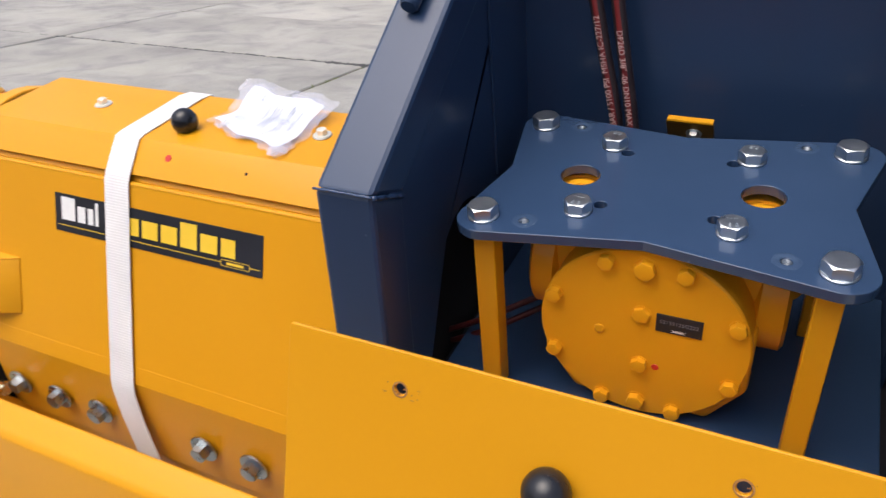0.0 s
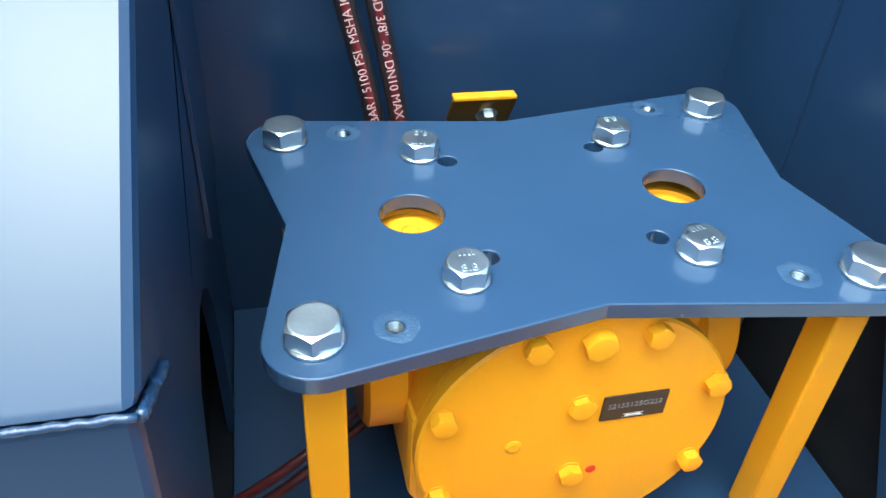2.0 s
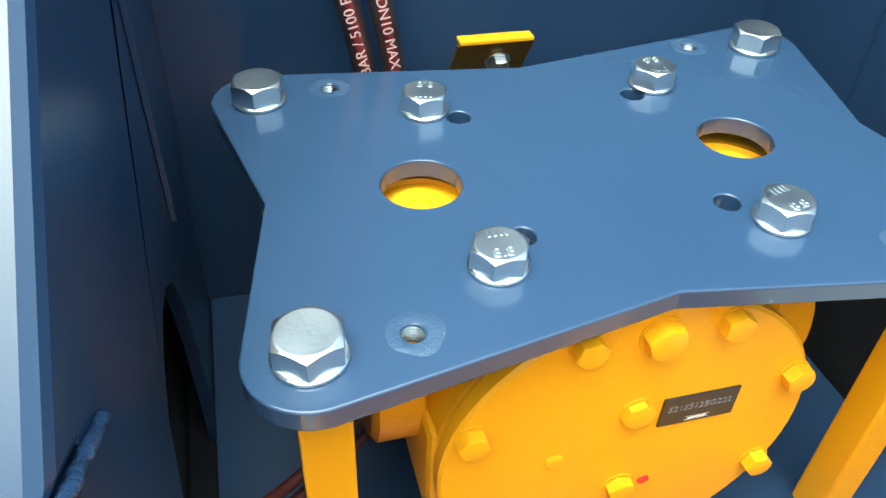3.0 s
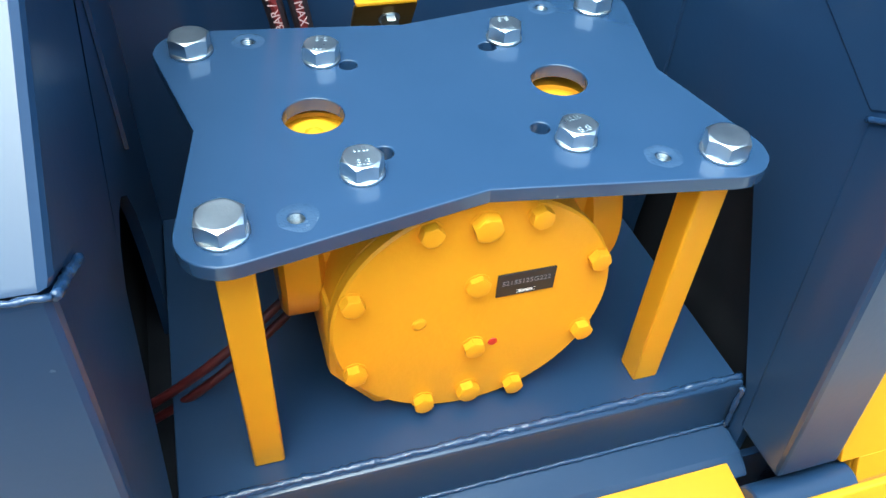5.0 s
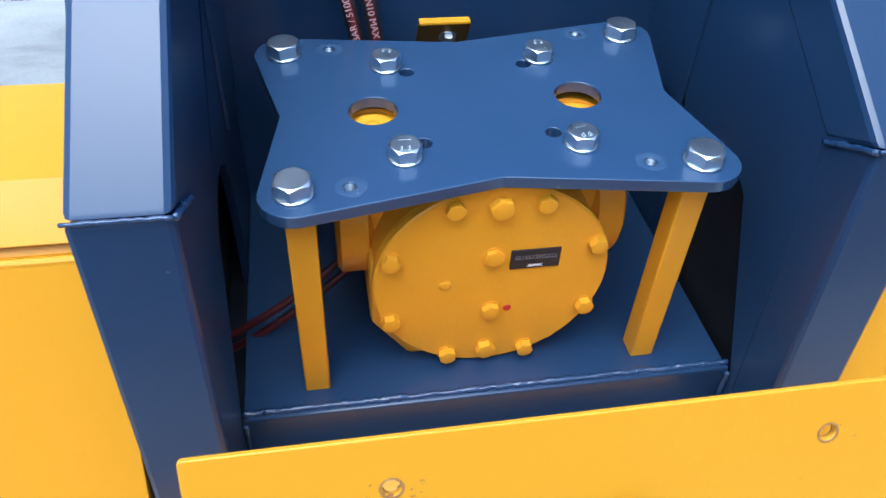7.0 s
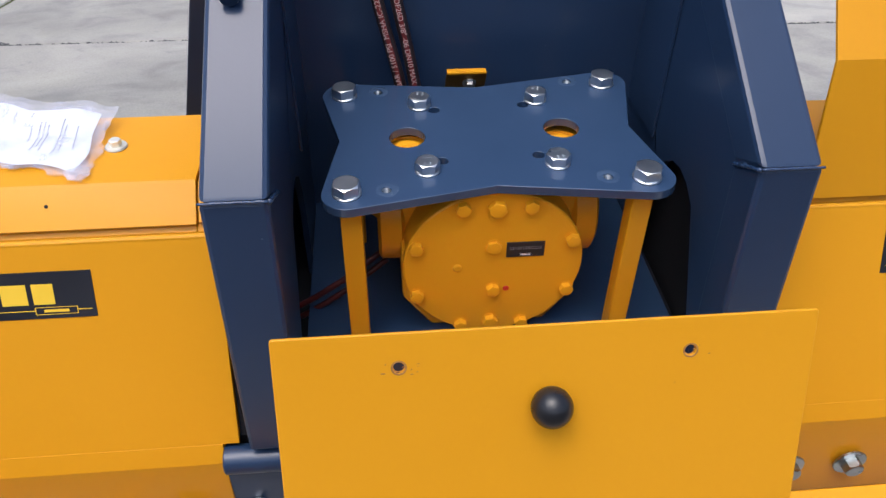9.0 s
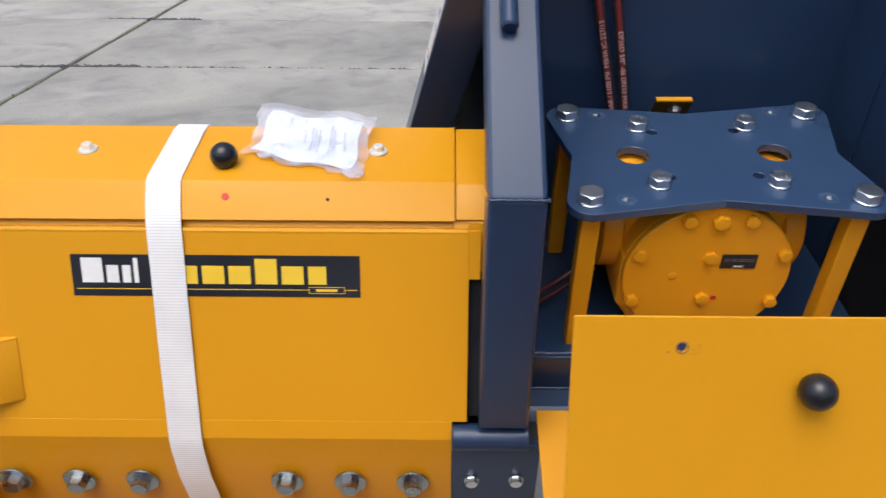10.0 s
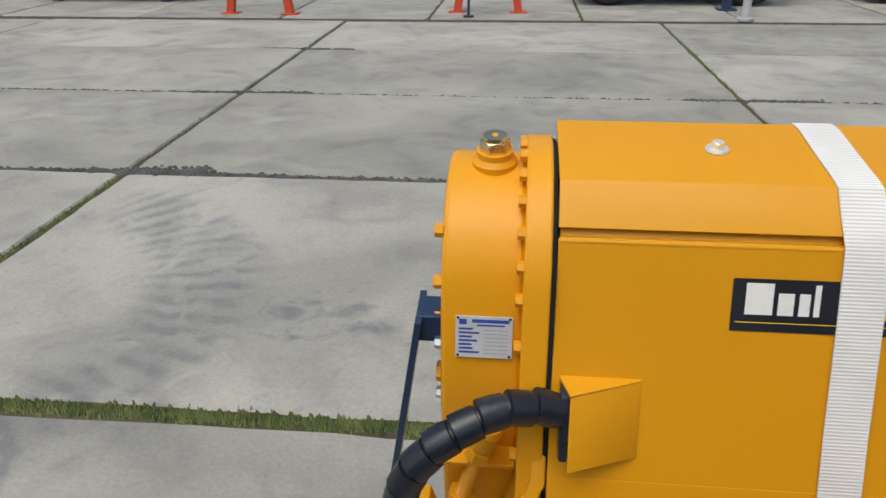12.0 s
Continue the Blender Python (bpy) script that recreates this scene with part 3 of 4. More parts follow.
# the plate sits a little askew
plate.matrix_local = pose(0, 0.13, PT) @ pose(0, 0, 0, 1.2, -1.0, 0) @ pose(0, -0.13, -PT)
# four square posts under the plate
for x, y in [(-0.170, 0.016), (0.174, 0.016), (0.176, 0.235), (-0.173, 0.235)]:
    part("post", box(x - 0.0125, x + 0.0125, y - 0.0125, y + 0.0125, 0.012, PT - 0.009 + 0.017 * x + 0.021 * (y - 0.13), 0.002), YELLOW, mulcher, "square yellow steel post")

# gearbox
GX, GY, GZ, GR = 0.0035, 0.022, 0.128, 0.115
gearbox = part("gearbox", joined(
    lathe([(0.108, 0), (0.114, 0.006), (0.116, 0.05), (0.112, 0.16), (0.095, 0.215)], (GX, GY + 0.012, GZ - 0.004), (0, 1, 0), 56),
    lathe([(0.062, 0), (0.068, 0.004), (0.068, 0.030), (0.058, 0.036), (0.058, 0.250), (0.068, 0.256), (0.068, 0.282), (0.062, 0.286)], (GX - 0.144, 0.125, 0.152), (1, 0, 0), 40),
    lathe([(0.052, 0), (0.052, 0.10)], (GX, 0.118, 0.16), (0, 0, 1), 32),
    prism([(GX - 0.078, 0.012), (GX + 0.078, 0.012), (GX + 0.116, 0.066), (GX + 0.116, 0.150), (GX - 0.116, 0.150), (GX - 0.116, 0.066)], "y", GY + 0.016, 0.235, 0.006)), YELLOW_CAST, mulcher, "yellow painted cast gearbox under the plate")
for sx in (-0.098, 0.099):
    part("boss", joined(lathe([(0.048, 0), (0.048, 0.004), (0.030, 0.006), (0.029, 0.003), (0.018, 0.003), (0.017, 0.008), (0.007, 0.008), (0.006, 0.006)], (sx, 0.127, 0.236), (0, 0, 1), 32),
                        lathe([(0.060, 0), (0.050, 0.07)], (sx, 0.127, 0.166), (0, 0, 1), 32)), YELLOW_CAST, gearbox)
cover_disc = part("gearbox_cover", lathe([(GR - 0.001, 0), (GR, 0.001), (GR, 0.010), (GR - 0.002, 0.012)], (GX, GY + 0.012, GZ), (0, -1, 0), 72), YELLOW_CAST, gearbox, "round yellow cover plate")
for dx, dz, f, h in [(0.098, 0.040, 0.016, 0.008), (0.098, -0.042, 0.016, 0.008), (-0.098, 0.038, 0.016, 0.008), (-0.098, -0.042, 0.016, 0.008), (0.041, 0.095, 0.016, 0.008), (-0.041, 0.095, 0.016, 0.008),
                     (0.042, -0.099, 0.016, 0.008), (-0.040, -0.099, 0.016, 0.008), (0, 0.094, 0.020, 0.009), (0.0, -0.095, 0.018, 0.008), (-0.001, 0.033, 0.017, 0.005), (0.001, -0.038, 0.016, 0.007)]:
    part("bolt", joined(hexagon((GX + dx, GY - 0.001, GZ + dz), (0, -1, 0), f, h, (dx * 900 + dz * 500) % 60), lathe([(f * 0.62, 0), (f * 0.62, 0.0012)], (GX + dx, GY + 0.0005, GZ + dz), (0, -1, 0), 24)), YELLOW_CAST, cover_disc)
part("stud", lathe([(0.006, 0), (0.006, 0.001), (0.004, 0.002)], (GX - 0.046, GY, GZ), (0, -1, 0), 16), YELLOW_CAST, cover_disc)
part("paint_dot", lathe([(0.0042, 0), (0.0038, 0.0006)], (GX + 0.0185, GY - 0.0002, GZ - 0.039), (0, -1, 0), 18), RED_MARK, cover_disc, "red paint dot")
tag = part("serial_plate", box(0.0185, 0.0670, GY - 0.0016, GY, 0.1430, 0.1665, 0.0004), DECAL, cover_disc, "small black serial plate")
TAGM = pose(0.0428, GY - 0.0017, 0.1555, 90, 0, 0)
lettering("serial_number", "S2155125G222", 0.0066, TAGM @ pose(0, 0.0015, 0), GREY_INK, tag)
part("plate_rule", bars([(-0.008, 0.008, -0.0072, -0.0068), (-0.008, 0.008, -0.0100, -0.0096), (-0.006, 0.006, -0.0092, -0.0077)], TAGM), WHITE_INK, tag)

# blue frame round the gearbox
IN, OUT, MID = 0.252, 0.320, 0.009


def slant(verts, s):
    """The rear members lean inwards and forwards as they rise."""
    for v in verts:
        v.co.x -= s * 0.255 * (v.co.z - 0.2)
        v.co.y -= 0.2 * (v.co.z - 0.1)


def side_frame(s, cy, name):
    """One blue cheek of the frame: lower and upper tube mitred at the knee, a wall plate behind, and a rear member. s: -1 or 1."""
    a, b = sorted((s * IN, s * OUT))
    lower = [(cy, 0.325), (cy + 0.058, 0.296), (cy + 0.030, -0.03), (cy - 0.030, -0.03)]
    k = 1.62
    upper = [(cy, 0.326), (cy + k * 0.33, 0.326 + 0.33), (cy + k * 0.33 + 0.030, 0.326 + 0.275), (cy + 0.058, 0.297)]
    f = part(name, prism(lower, "x", a, b, 0.005), BLUE, mulcher, "dark blue box-section side frame")
    part("upper_tube", prism(upper, "x", a, b, 0.006), BLUE, f)
    w0, w1 = sorted((s * (IN + 0.001), s * (IN + 0.010)))
    arch = [(0.206, -0.16), (0.206, 0.012), (0.200, 0.09), (0.186, 0.145), (0.166, 0.180), (0.140, 0.199), (0.112, 0.205), (0.084, 0.200), (0.056, 0.184), (-0.030, 0.012), (-0.036, -0.16)]
    part("wall_plate", prism([(cy + 0.02, -0.16), (cy + 0.035, 0.31), (cy + k * 0.33, 0.62), (0.42, 0.62), (0.42, -0.16)] + arch, "x", w0, w1, 0.0), BLUE, f)
    part("wall_liner", box(*sorted((s * (IN - 0.0032), s * (IN + 0.0002))), 0.215, 0.3349, 0.19, 0.62, 0), BLUE, f)
    # two near-black sheets stand in for the shade inside the hollow frame
    part("hollow_shade", box(*sorted((s * (IN + 0.027), s * (IN + 0.031))), cy + 0.062, 0.42, -0.16, 0.29, 0), DARK, f, "near-black sheet standing in for shade in the side frame")
    part("hollow_shade_floor", box(*sorted((s * (IN - 0.003), s * (IN + 0.0265))), cy + 0.062, 0.42, -0.035, -0.030, 0), DARK, f)
    bead((s * (IN - 0.001), cy, 0.325), (s * (IN - 0.001), cy + 0.056, 0.297), 0.0026, "weld", f, 3)
    bead((s * IN, cy - 0.001, 0.326), (s * OUT, cy - 0.001, 0.326), 0.0019, "weld", f, 4)
    p0, p1 = sorted((s * 0.352, s * 0.425))
    rb = prism([(0.350, 0.10), (0.350, 0.66), (0.440, 0.66), (0.440, 0.10)], "x", p0, p1, 0.003)
    slant(rb.verts, s)
    part("rear_member", rb, BLUE, f)
    web = box(*sorted((s * 0.255, s * 0.372)), 0.440, 0.450, -0.16, 0.60, 0.001)
    for v in web.verts:
        v.co.y -= 0.2 * (v.co.z - 0.1)
    part("rear_web", web, BLUE, f)
    part("lug", lathe([(0.009, 0), (0.011, 0.003), (0.011, 0.16), (0.009, 0.162)], (s * 0.291, cy + k * 0.115 - 0.004, 0.326 + 0.115 + 0.012), (0, 0.852, 0.524), 20), BLUE, f, "round blue bar on the sloping tube")
    return f


frame_l = side_frame(-1, -0.090, "side_frame")
frame_r = side_frame(1, -0.073, "side_frame")
for f in (frame_l, frame_r):
    f.location.x += MID
part("back_wall", box(MID - IN - 0.01, MID + IN + 0.01, 0.335, 0.345, -0.16, 0.72, 0.001), BLUE, mulcher, "blue back wall of the frame")
XL, XR = MID - IN, MID + IN
shelf = part("shelf", box(XL, XR, -0.016, 0.335, 0.0, 0.012, 0.001), BLUE, mulcher, "blue shelf plate under the gearbox")
part("shelf_lip", box(XL, XR, -0.028, -0.016, -0.060, 0.017, 0.003), BLUE, shelf)
bead((XL, -0.020, 0.017), (XR, -0.020, 0.017), 0.0040, "weld", shelf, 7)
bead((XR - 0.002, -0.030, 0.012), (XR - 0.002, -0.032, -0.045), 0.0032, "weld", shelf, 8)
bead((XL + 0.002, -0.030, 0.012), (XL + 0.002, -0.032, -0.045), 0.0032, "weld", shelf, 9)
part("ledge", prism([(-0.028, -0.046), (-0.060, -0.050), (-0.080, -0.062), (-0.028, -0.062)], "x", XL, XR, 0.003), BLUE, shelf)
bead((XL, -0.029, -0.045), (XR, -0.029, -0.045), 0.0022, "weld", shelf, 10)
for s in (-1, 1):
    a, b = sorted((s * 0.221, s * 0.350))
    foot = part("pivot_tube", lathe([(0.017, 0), (0.019, 0.002), (0.019, 0.105), (0.017, 0.107)], (s * 0.240, -0.108, -0.060), (s, 0, 0), 28), BLUE, mulcher, "blue cross tube at the foot of the side frame")
    part("foot_plate", box(a, b, -0.112, -0.10, -0.42, -0.075, 0.002), BLUE, foot)
    part("foot_web", box(*sorted((s * 0.215, s * 0.340)), -0.058, -0.050, -0.42, -0.066, 0.001), BLUE, foot)
    for bx, bz in ((0.317, -0.152), (0.232 + 0.02, -0.150)):
        part("bolt", joined(hexagon((s * bx, -0.1135, bz), (0, -1, 0), 0.016, 0.008, 10), lathe([(0.011, 0), (0.011, 0.002)], (s * bx, -0.1125, bz), (0, -1, 0), 20)), ZINC, foot, "zinc-plated bolt")
bracket = part("bracket", prism([(0.278, 0.266), (0.284, 0.266), (0.335, 0.19), (0.329, 0.19)], "x", -0.034, 0.024, 0.001), BRACKET, mulcher, "bronze-yellow sheet bracket on the back wall")
part("lip", box(-0.033, 0.023, 0.277, 0.289, 0.2665, 0.2700, 0.001), YELLOW, bracket, "bright yellow edge")
part("bolt", joined(hexagon((0.000, 0.288, 0.247), (0, -0.83, -0.56), 0.014, 0.006), lathe([(0.010, 0), (0.010, 0.0015)], (0.0, 0.2895, 0.248), (0, -0.83, -0.56), 20)), ZINC, bracket)

# hydraulic hoses in the frame
HOSE_TEXT = ("BAR / 5100 PSI  MSHA IC-227/12", "DF26D 3/8\" -06 DN10 MAX")
for i, (x0, x1) in enumerate(((-0.100, -0.150), (-0.079, -0.120))):
    pth = [(x0 + 0.02, 0.285, 0.05), (x0 + 0.008, 0.29, 0.16), (x0, 0.292, 0.25), ((x0 + x1) / 2, 0.300, 0.36), (x1, 0.312, 0.47), (x1 - 0.02, 0.322, 0.60)]
    hose = part("hydraulic_hose", sweep(pth, 0.0085), HOSE_DARK, mulcher, "dark red printed hydraulic hose", smooth=60)
    line = smooth_line(pth)
    part("stripe", sweep([Vector(p) + Vector((0.000, -0.0035, 0)) for p in pth], 0.0055, 10), RED_HOSE, hose, "red printed stripe", smooth=60)
    a, b = Vector(pth[2]), Vector(pth[4])
    d = (b - a).normalized()
    nrm = Vector((0, -1, 0))
    nrm = (nrm - d * nrm.dot(d)).normalized()
    rot = Matrix((d, nrm.cross(d), nrm)).transposed().to_4x4()
    mid = a.lerp(b, (0.31, 0.28)[i]) + nrm * 0.0112 + Vector((0, -0.001, 0))
    lettering("hose_print", HOSE_TEXT[i], 0.0105, Matrix.Translation(mid) @ rot @ pose(0, 0, 0, 0, 0, 180 * i), HOSE_INK, hose)
for i in range(2):
    dz = 0.021 * i
    part("hydraulic_hose", sweep([(-0.33, 0.12, -0.062 + dz), (-0.271, 0.09, -0.016 + dz), (-0.199, 0.09, 0.031 + dz), (-0.13, 0.115, 0.070 + dz)], 0.0042), LOW_HOSE, mulcher, "dark red hydraulic hose low in the frame", smooth=60)

# hood halves
FACE_TOP, FACE_BEND, FACE_LOW = (0.002, 0.216), (-0.112, -0.062), (-0.118, -0.215)


def face_y(z):
    t = (z - FACE_TOP[1]) / (FACE_BEND[1] - FACE_TOP[1])
    return FACE_TOP[0] + t * (FACE_BEND[0] - FACE_TOP[0]) if t <= 1 else FACE_BEND[0] + (z - FACE_BEND[1]) / (FACE_LOW[1] - FACE_BEND[1]) * (FACE_LOW[0] - FACE_BEND[0])


def hood_half(s, lid=True):
    x0, x1, x2 = 1.033, 0.3265, 0.347

    def span(a, b):
        return sorted((s * a, s * b))
    core = [(0.20, -0.55), (0.20, 0.250), (0.048, 0.250), (0.012, 0.214), (-0.104, -0.062), (-0.110, -0.215), (-0.09, -0.55)]
    top_core = [(0.20, -0.035), (0.20, 0.250), (0.048, 0.250), (0.012, 0.214), (-0.092, -0.035)]
    body = part("hood", joined(prism(core, "x", *span(x0 - 0.002, x2), 0.002), prism(top_core, "x", *span(x2, x1 + 0.001), 0)), YELLOW, mulcher, "yellow steel rotor hood")
    # hood side sheet coloured near-black in place of shade
    part("inner_shade", box(*span(x2 - 0.002, 0.322), -0.080, 0.20, -0.55, -0.036, 0.001), DARK, body, "inner side of the hood, coloured near-black for shade")
    upper = sheet([(0.004, 0.2150), FACE_TOP, (-0.1015, -0.0365)], 0.006, "x", *span(x0, x1), 0.0008)
    low_line = [(-0.1015, -0.036), FACE_BEND, FACE_LOW, (-0.10, -0.228)]
    part("front_panel", upper, YELLOW, body, smooth=8)
    part("lower_panel", sheet(low_line, 0.006, "x", *span(x0, x2), 0.0008), YELLOW, body, smooth=8)
    part("panel_edge", rod((s * (x0 - 0.001), 0.0045, 0.2125), (s * (x1 + 0.001), 0.0045, 0.2125), 0.0042, 12), YELLOW, body)
    part("end_strip", sheet([(0.20, 0.2585), (0.0485, 0.2585), (0.0145, 0.2250)], 0.005, "x", *span(0.3445, 0.2840 if s > 0 else 0.2765), 0.0008), YELLOW, body)
    part("panel_wing", sheet([FACE_TOP, (-0.0229, 0.1555)], 0.006, "x", *span(x1, 0.3204 if s > 0 else 0.3115), 0.0002), YELLOW, body)
    # near-black fillers give the open slot beside the frame its shade
    part("gap_shade", prism([(-0.012, 0.156), (0.03, 0.156), (-0.05, -0.036), (-0.090, -0.036)], "x", *span(x1 - 0.0002, 0.3000), 0), DARK, body, "near-black sheet as the shade of the gap beside the frame")
    part("gap_shade_back", box(*span(0.3262, 0.3000), -0.058, -0.052, -0.14, -0.002, 0), DARK, body)
    part("end_filler", prism([(0.20, 0.16), (0.20, 0.253), (0.05, 0.253), (0.014, 0.2195), (-0.010, 0.158)], "x", *span(x1 + 0.001, 0.2850 if s > 0 else 0.2775), 0), YELLOW, body)
    for bx in (0.403, 0.494, 0.586, 0.797, 0.889, 0.983):
        c = (s * bx, -0.1205, -0.146)
        part("bolt", joined(hexagon((c[0], c[1] - 0.004, c[2]), (0, -1, 0), 0.024, 0.014, bx * 400 % 60), lathe([(0.0225, 0), (0.0235, 0.001), (0.0235, 0.003), (0.0225, 0.004)], c, (0, -1, 0), 28)), SHADED_ZINC, body, "large zinc bolt with wide washer", smooth=16)
    return body


hood_l = hood_half(-1)
lid = part("lid", sheet([(0.197, 0.2625), (0.0475, 0.2625), (0.010, 0.2255)], 0.0045, "x", -1.033, -0.346, 0.0008), YELLOW, hood_l, "bent yellow hood lid, closed")
for bx in (-0.452, -0.856):
    part("bolt", joined(hexagon((bx, 0.124, 0.2655), (0, 0, 1), 0.013, 0.008, 14), lathe([(0.0125, 0), (0.0135, 0.0008), (0.0125, 0.0028)], (bx, 0.124, 0.2628), (0, 0, 1), 24)), SKYLIT_ZINC, lid, "small zinc hexagon screw")


def ball_knob(p, d, r, parent):
    prof = [(r * math.sin(a), r * 0.80 - r * math.cos(a)) for a in [math.radians(36 + 143.5 * k / 15) for k in range(16)]]
    return part("knob", lathe(prof, p, d, 32), BLACK, parent, "glossy black plastic ball knob", smooth=80)


ball_knob((-0.656, 0.090, 0.2615), (0, -0.15, 1), 0.0185, lid)
part("hole", lathe([(0.0050, 0), (0.0050, 0.0006)], (-0.646, 0.032, 0.2473), (0, -0.702, 0.712), 18), RED_MARK, lid, "small bare drilled hole")
part("hole", lathe([(0.0022, 0), (0.0022, 0.0006)], (-0.512, 0.030, 0.2452), (0, -0.702, 0.712), 12), DARK, lid)

# decal on the sloping front
slope = math.degrees(math.atan2(FACE_TOP[1] - FACE_BEND[1], FACE_TOP[0] - FACE_BEND[0]))


def decal_band(cx, parent):
    """A black film band with a white and a yellow row of plain blocks and a thin yellow rule."""
    dm = pose(cx, face_y(0.158) - 0.0005, 0.158, slope, 0, 0)
    band = part("decal", box(-0.1905, 0.1905, -0.0285, 0.0285, -0.0004, 0.0004, 0), DECAL, parent, "black printed band with white, yellow marks")
    band.data.transform(dm)
    lm = dm @ pose(0, 0, 0.0006)
    x = -0.177
    for w, h, gap in ((0.028, 0.034, 0.005), (0.016, 0.024, 0.005), (0.011, 0.024, 0.004), (0.006, 0.034, 0.005)):
        part("white_mark", bars([(x, x + w, -0.010, -0.010 + h)], lm), WHITE_INK, band)
        x += w + gap
    x = -0.082
    for w, h, gap in ((0.030, 0.034, 0.006), (0.022, 0.025, 0.006), (0.029, 0.025, 0.006), (0.029, 0.025, 0.006), (0.029, 0.035, 0.006), (0.029, 0.025, 0.006), (0.024, 0.025, 0.006)):
        part("yellow_mark", bars([(x, x + w, -0.011, -0.011 + h)], lm), YELLOW_INK, band)
        x += w + gap
    part("yellow_rule", bars([(-0.186, 0.122, -0.0190, -0.0180), (0.170, 0.186, -0.0190, -0.0180), (0.122, 0.170, -0.0150, -0.0142), (0.122, 0.170, -0.0236, -0.0228),
                              (0.122, 0.1228, -0.0236, -0.0142), (0.1692, 0.170, -0.0236, -0.0142), (0.132, 0.160, -0.0208, -0.0172)], lm), YELLOW_INK, band)
    return band


decal_band(-0.6605, hood_l)

# wedge-shaped hose guard and sleeved hose
def guard_mesh():
    bm = bmesh.new()
    rings = []
    for z, zr, dp in ((0.072, 0.074, 0.030), (-0.005, -0.008, 0.034)):
        y, yr = face_y(z), face_y(zr)
        rings.append([bm.verts.new(p) for p in ((-1.014, y - dp, z), (-0.937, yr - 0.002, zr), (-0.937, yr + 0.003, zr), (-1.014, y - dp + 0.004, z))])
    a, b = rings
    for k in range(4):
        bm.faces.new((a[k], b[k], b[(k + 1) % 4], a[(k + 1) % 4]))
    bm.faces.new(a)
    bm.faces.new(b[::-1])
    y = face_y(0.072)
    top = [[bm.verts.new(p) for p in ((-1.014, y - 0.0296, z), (-0.937, y - 0.001, z), (-0.937, y + 0.004, z), (-1.026, y + 0.004, z))] for z in (0.0722, 0.0758)]
    a, b = top
    for k in range(4):
        bm.faces.new((a[k], b[k], b[(k + 1) % 4], a[(k + 1) % 4]))
    bm.faces.new(a)
    bm.faces.new(b[::-1])
    bmesh.ops.recalc_face_normals(bm, faces=bm.faces)
    return bevelled(bm, 0.0008)


guard = part("hose_guard", guard_mesh(), YELLOW, hood_l, "yellow wedge-shaped sheet hose guard")
part("rubber_edge", prism([(-0.086, 0.073), (-0.054, 0.073), (-0.085, 0.004), (-0.116, 0.004)], "x", -1.024, -1.0135, 0.003), RUBBER, guard, "black rubber grommet")
HP = [(-1.022, -0.083, 0.049), (-1.034, -0.086, 0.052), (-1.080, -0.098, 0.063), (-1.132, -0.120, 0.046), (-1.175, -0.135, 0.008), (-1.196, -0.142, -0.048), (-1.202, -0.148, -0.11), (-1.192, -0.150, -0.17), (-1.16, -0.14, -0.26), (-1.12, -0.12, -0.36)]


def spiral_sleeve():
    """Overlapping turns of a flat plastic spiral along the hose."""
    line = smooth_line(HP, 10)
    hose = part("sleeved_hose", sweep(HP, 0.0163, 18), RUBBER, mulcher, "black hydraulic hose in spiral wrap sleeve", smooth=60)
    total = [0.0]
    for a, b in zip(line, line[1:]):
        total.append(total[-1] + (b - a).length)

    def at(s):
        for i in range(len(line) - 1):
            if total[i + 1] >= s:
                f = (s - total[i]) / max(1e-6, total[i + 1] - total[i])
                return line[i].lerp(line[i + 1], f)
        return line[-1]
    s, rng = 0.004, random.Random(2)
    while s < total[-1] - 0.035:
        a, b = at(s), at(s + 0.0305)
        d = (b - a)
        tilt = Vector((rng.uniform(-0.05, 0.05), rng.uniform(-0.05, 0.05), 0.16))
        ax = (d.normalized() + tilt).normalized()
        h = d.length
        part("sleeve_turn", lathe([(0.0168, 0), (0.0192, 0.0008), (0.0200, h * 0.5), (0.0196, h * 0.96), (0.0172, h)], a, ax, 22), RUBBER, hose, smooth=50)
        s += 0.0302


spiral_sleeve()

# gear case at the end
def case_outline(grow):
    r = 0.128 + grow
    out = [(0.112 + r * math.cos(math.radians(162 - k * 11)), 0.118 + r * math.sin(math.radians(162 - k * 11))) for k in range(15)]
    if grow == 0:
        return out + [(0.235, -0.1), (0.18, -0.34), (0.04, -0.34), (-0.030, -0.25), (-0.043, -0.18), (-0.043, -0.06), (-0.047, 0.03)]
    return out + [(0.235 + grow, -0.1), (0.16 + grow, -0.34 - grow), (-0.09 - grow, -0.34 - grow), (-0.112 - grow, -0.16), (-0.085 - grow, -0.08)]


case_profile, flange_profile = case_outline(0.0), case_outline(0.021)
case = part("gear_case", prism(case_profile, "x", -1.158, -1.066, 0.006), YELLOW_CAST, mulcher, "yellow gear case with rounded top")
part("flange", prism(flange_profile, "x", -1.068, -1.0385, 0.003), YELLOW_CAST, case)
part("end_plate", prism([(0.06 + (y - 0.06) * 0.985, (z + 0.05) * 0.985 - 0.05) for y, z in flange_profile], "x", -1.0384, -1.0338, 0.001), DARK, case, "dark joint behind the flange")
for k in range(0, 12):
    a = math.radians(166 - k * 15)
    part("bolt", hexagon((-1.067, 0.112 + 0.140 * math.cos(a), 0.118 + 0.140 * math.sin(a)), (-1, 0, 0), 0.013, 0.009, 10), YELLOW_CAST, case)
for z in (0.095, 0.035, -0.03, -0.10):
    part("bolt", hexagon((-1.067, -0.026 - (0.12 - z) * 0.35, z), (-1, 0, 0), 0.013, 0.009, 10), YELLOW_CAST, case)
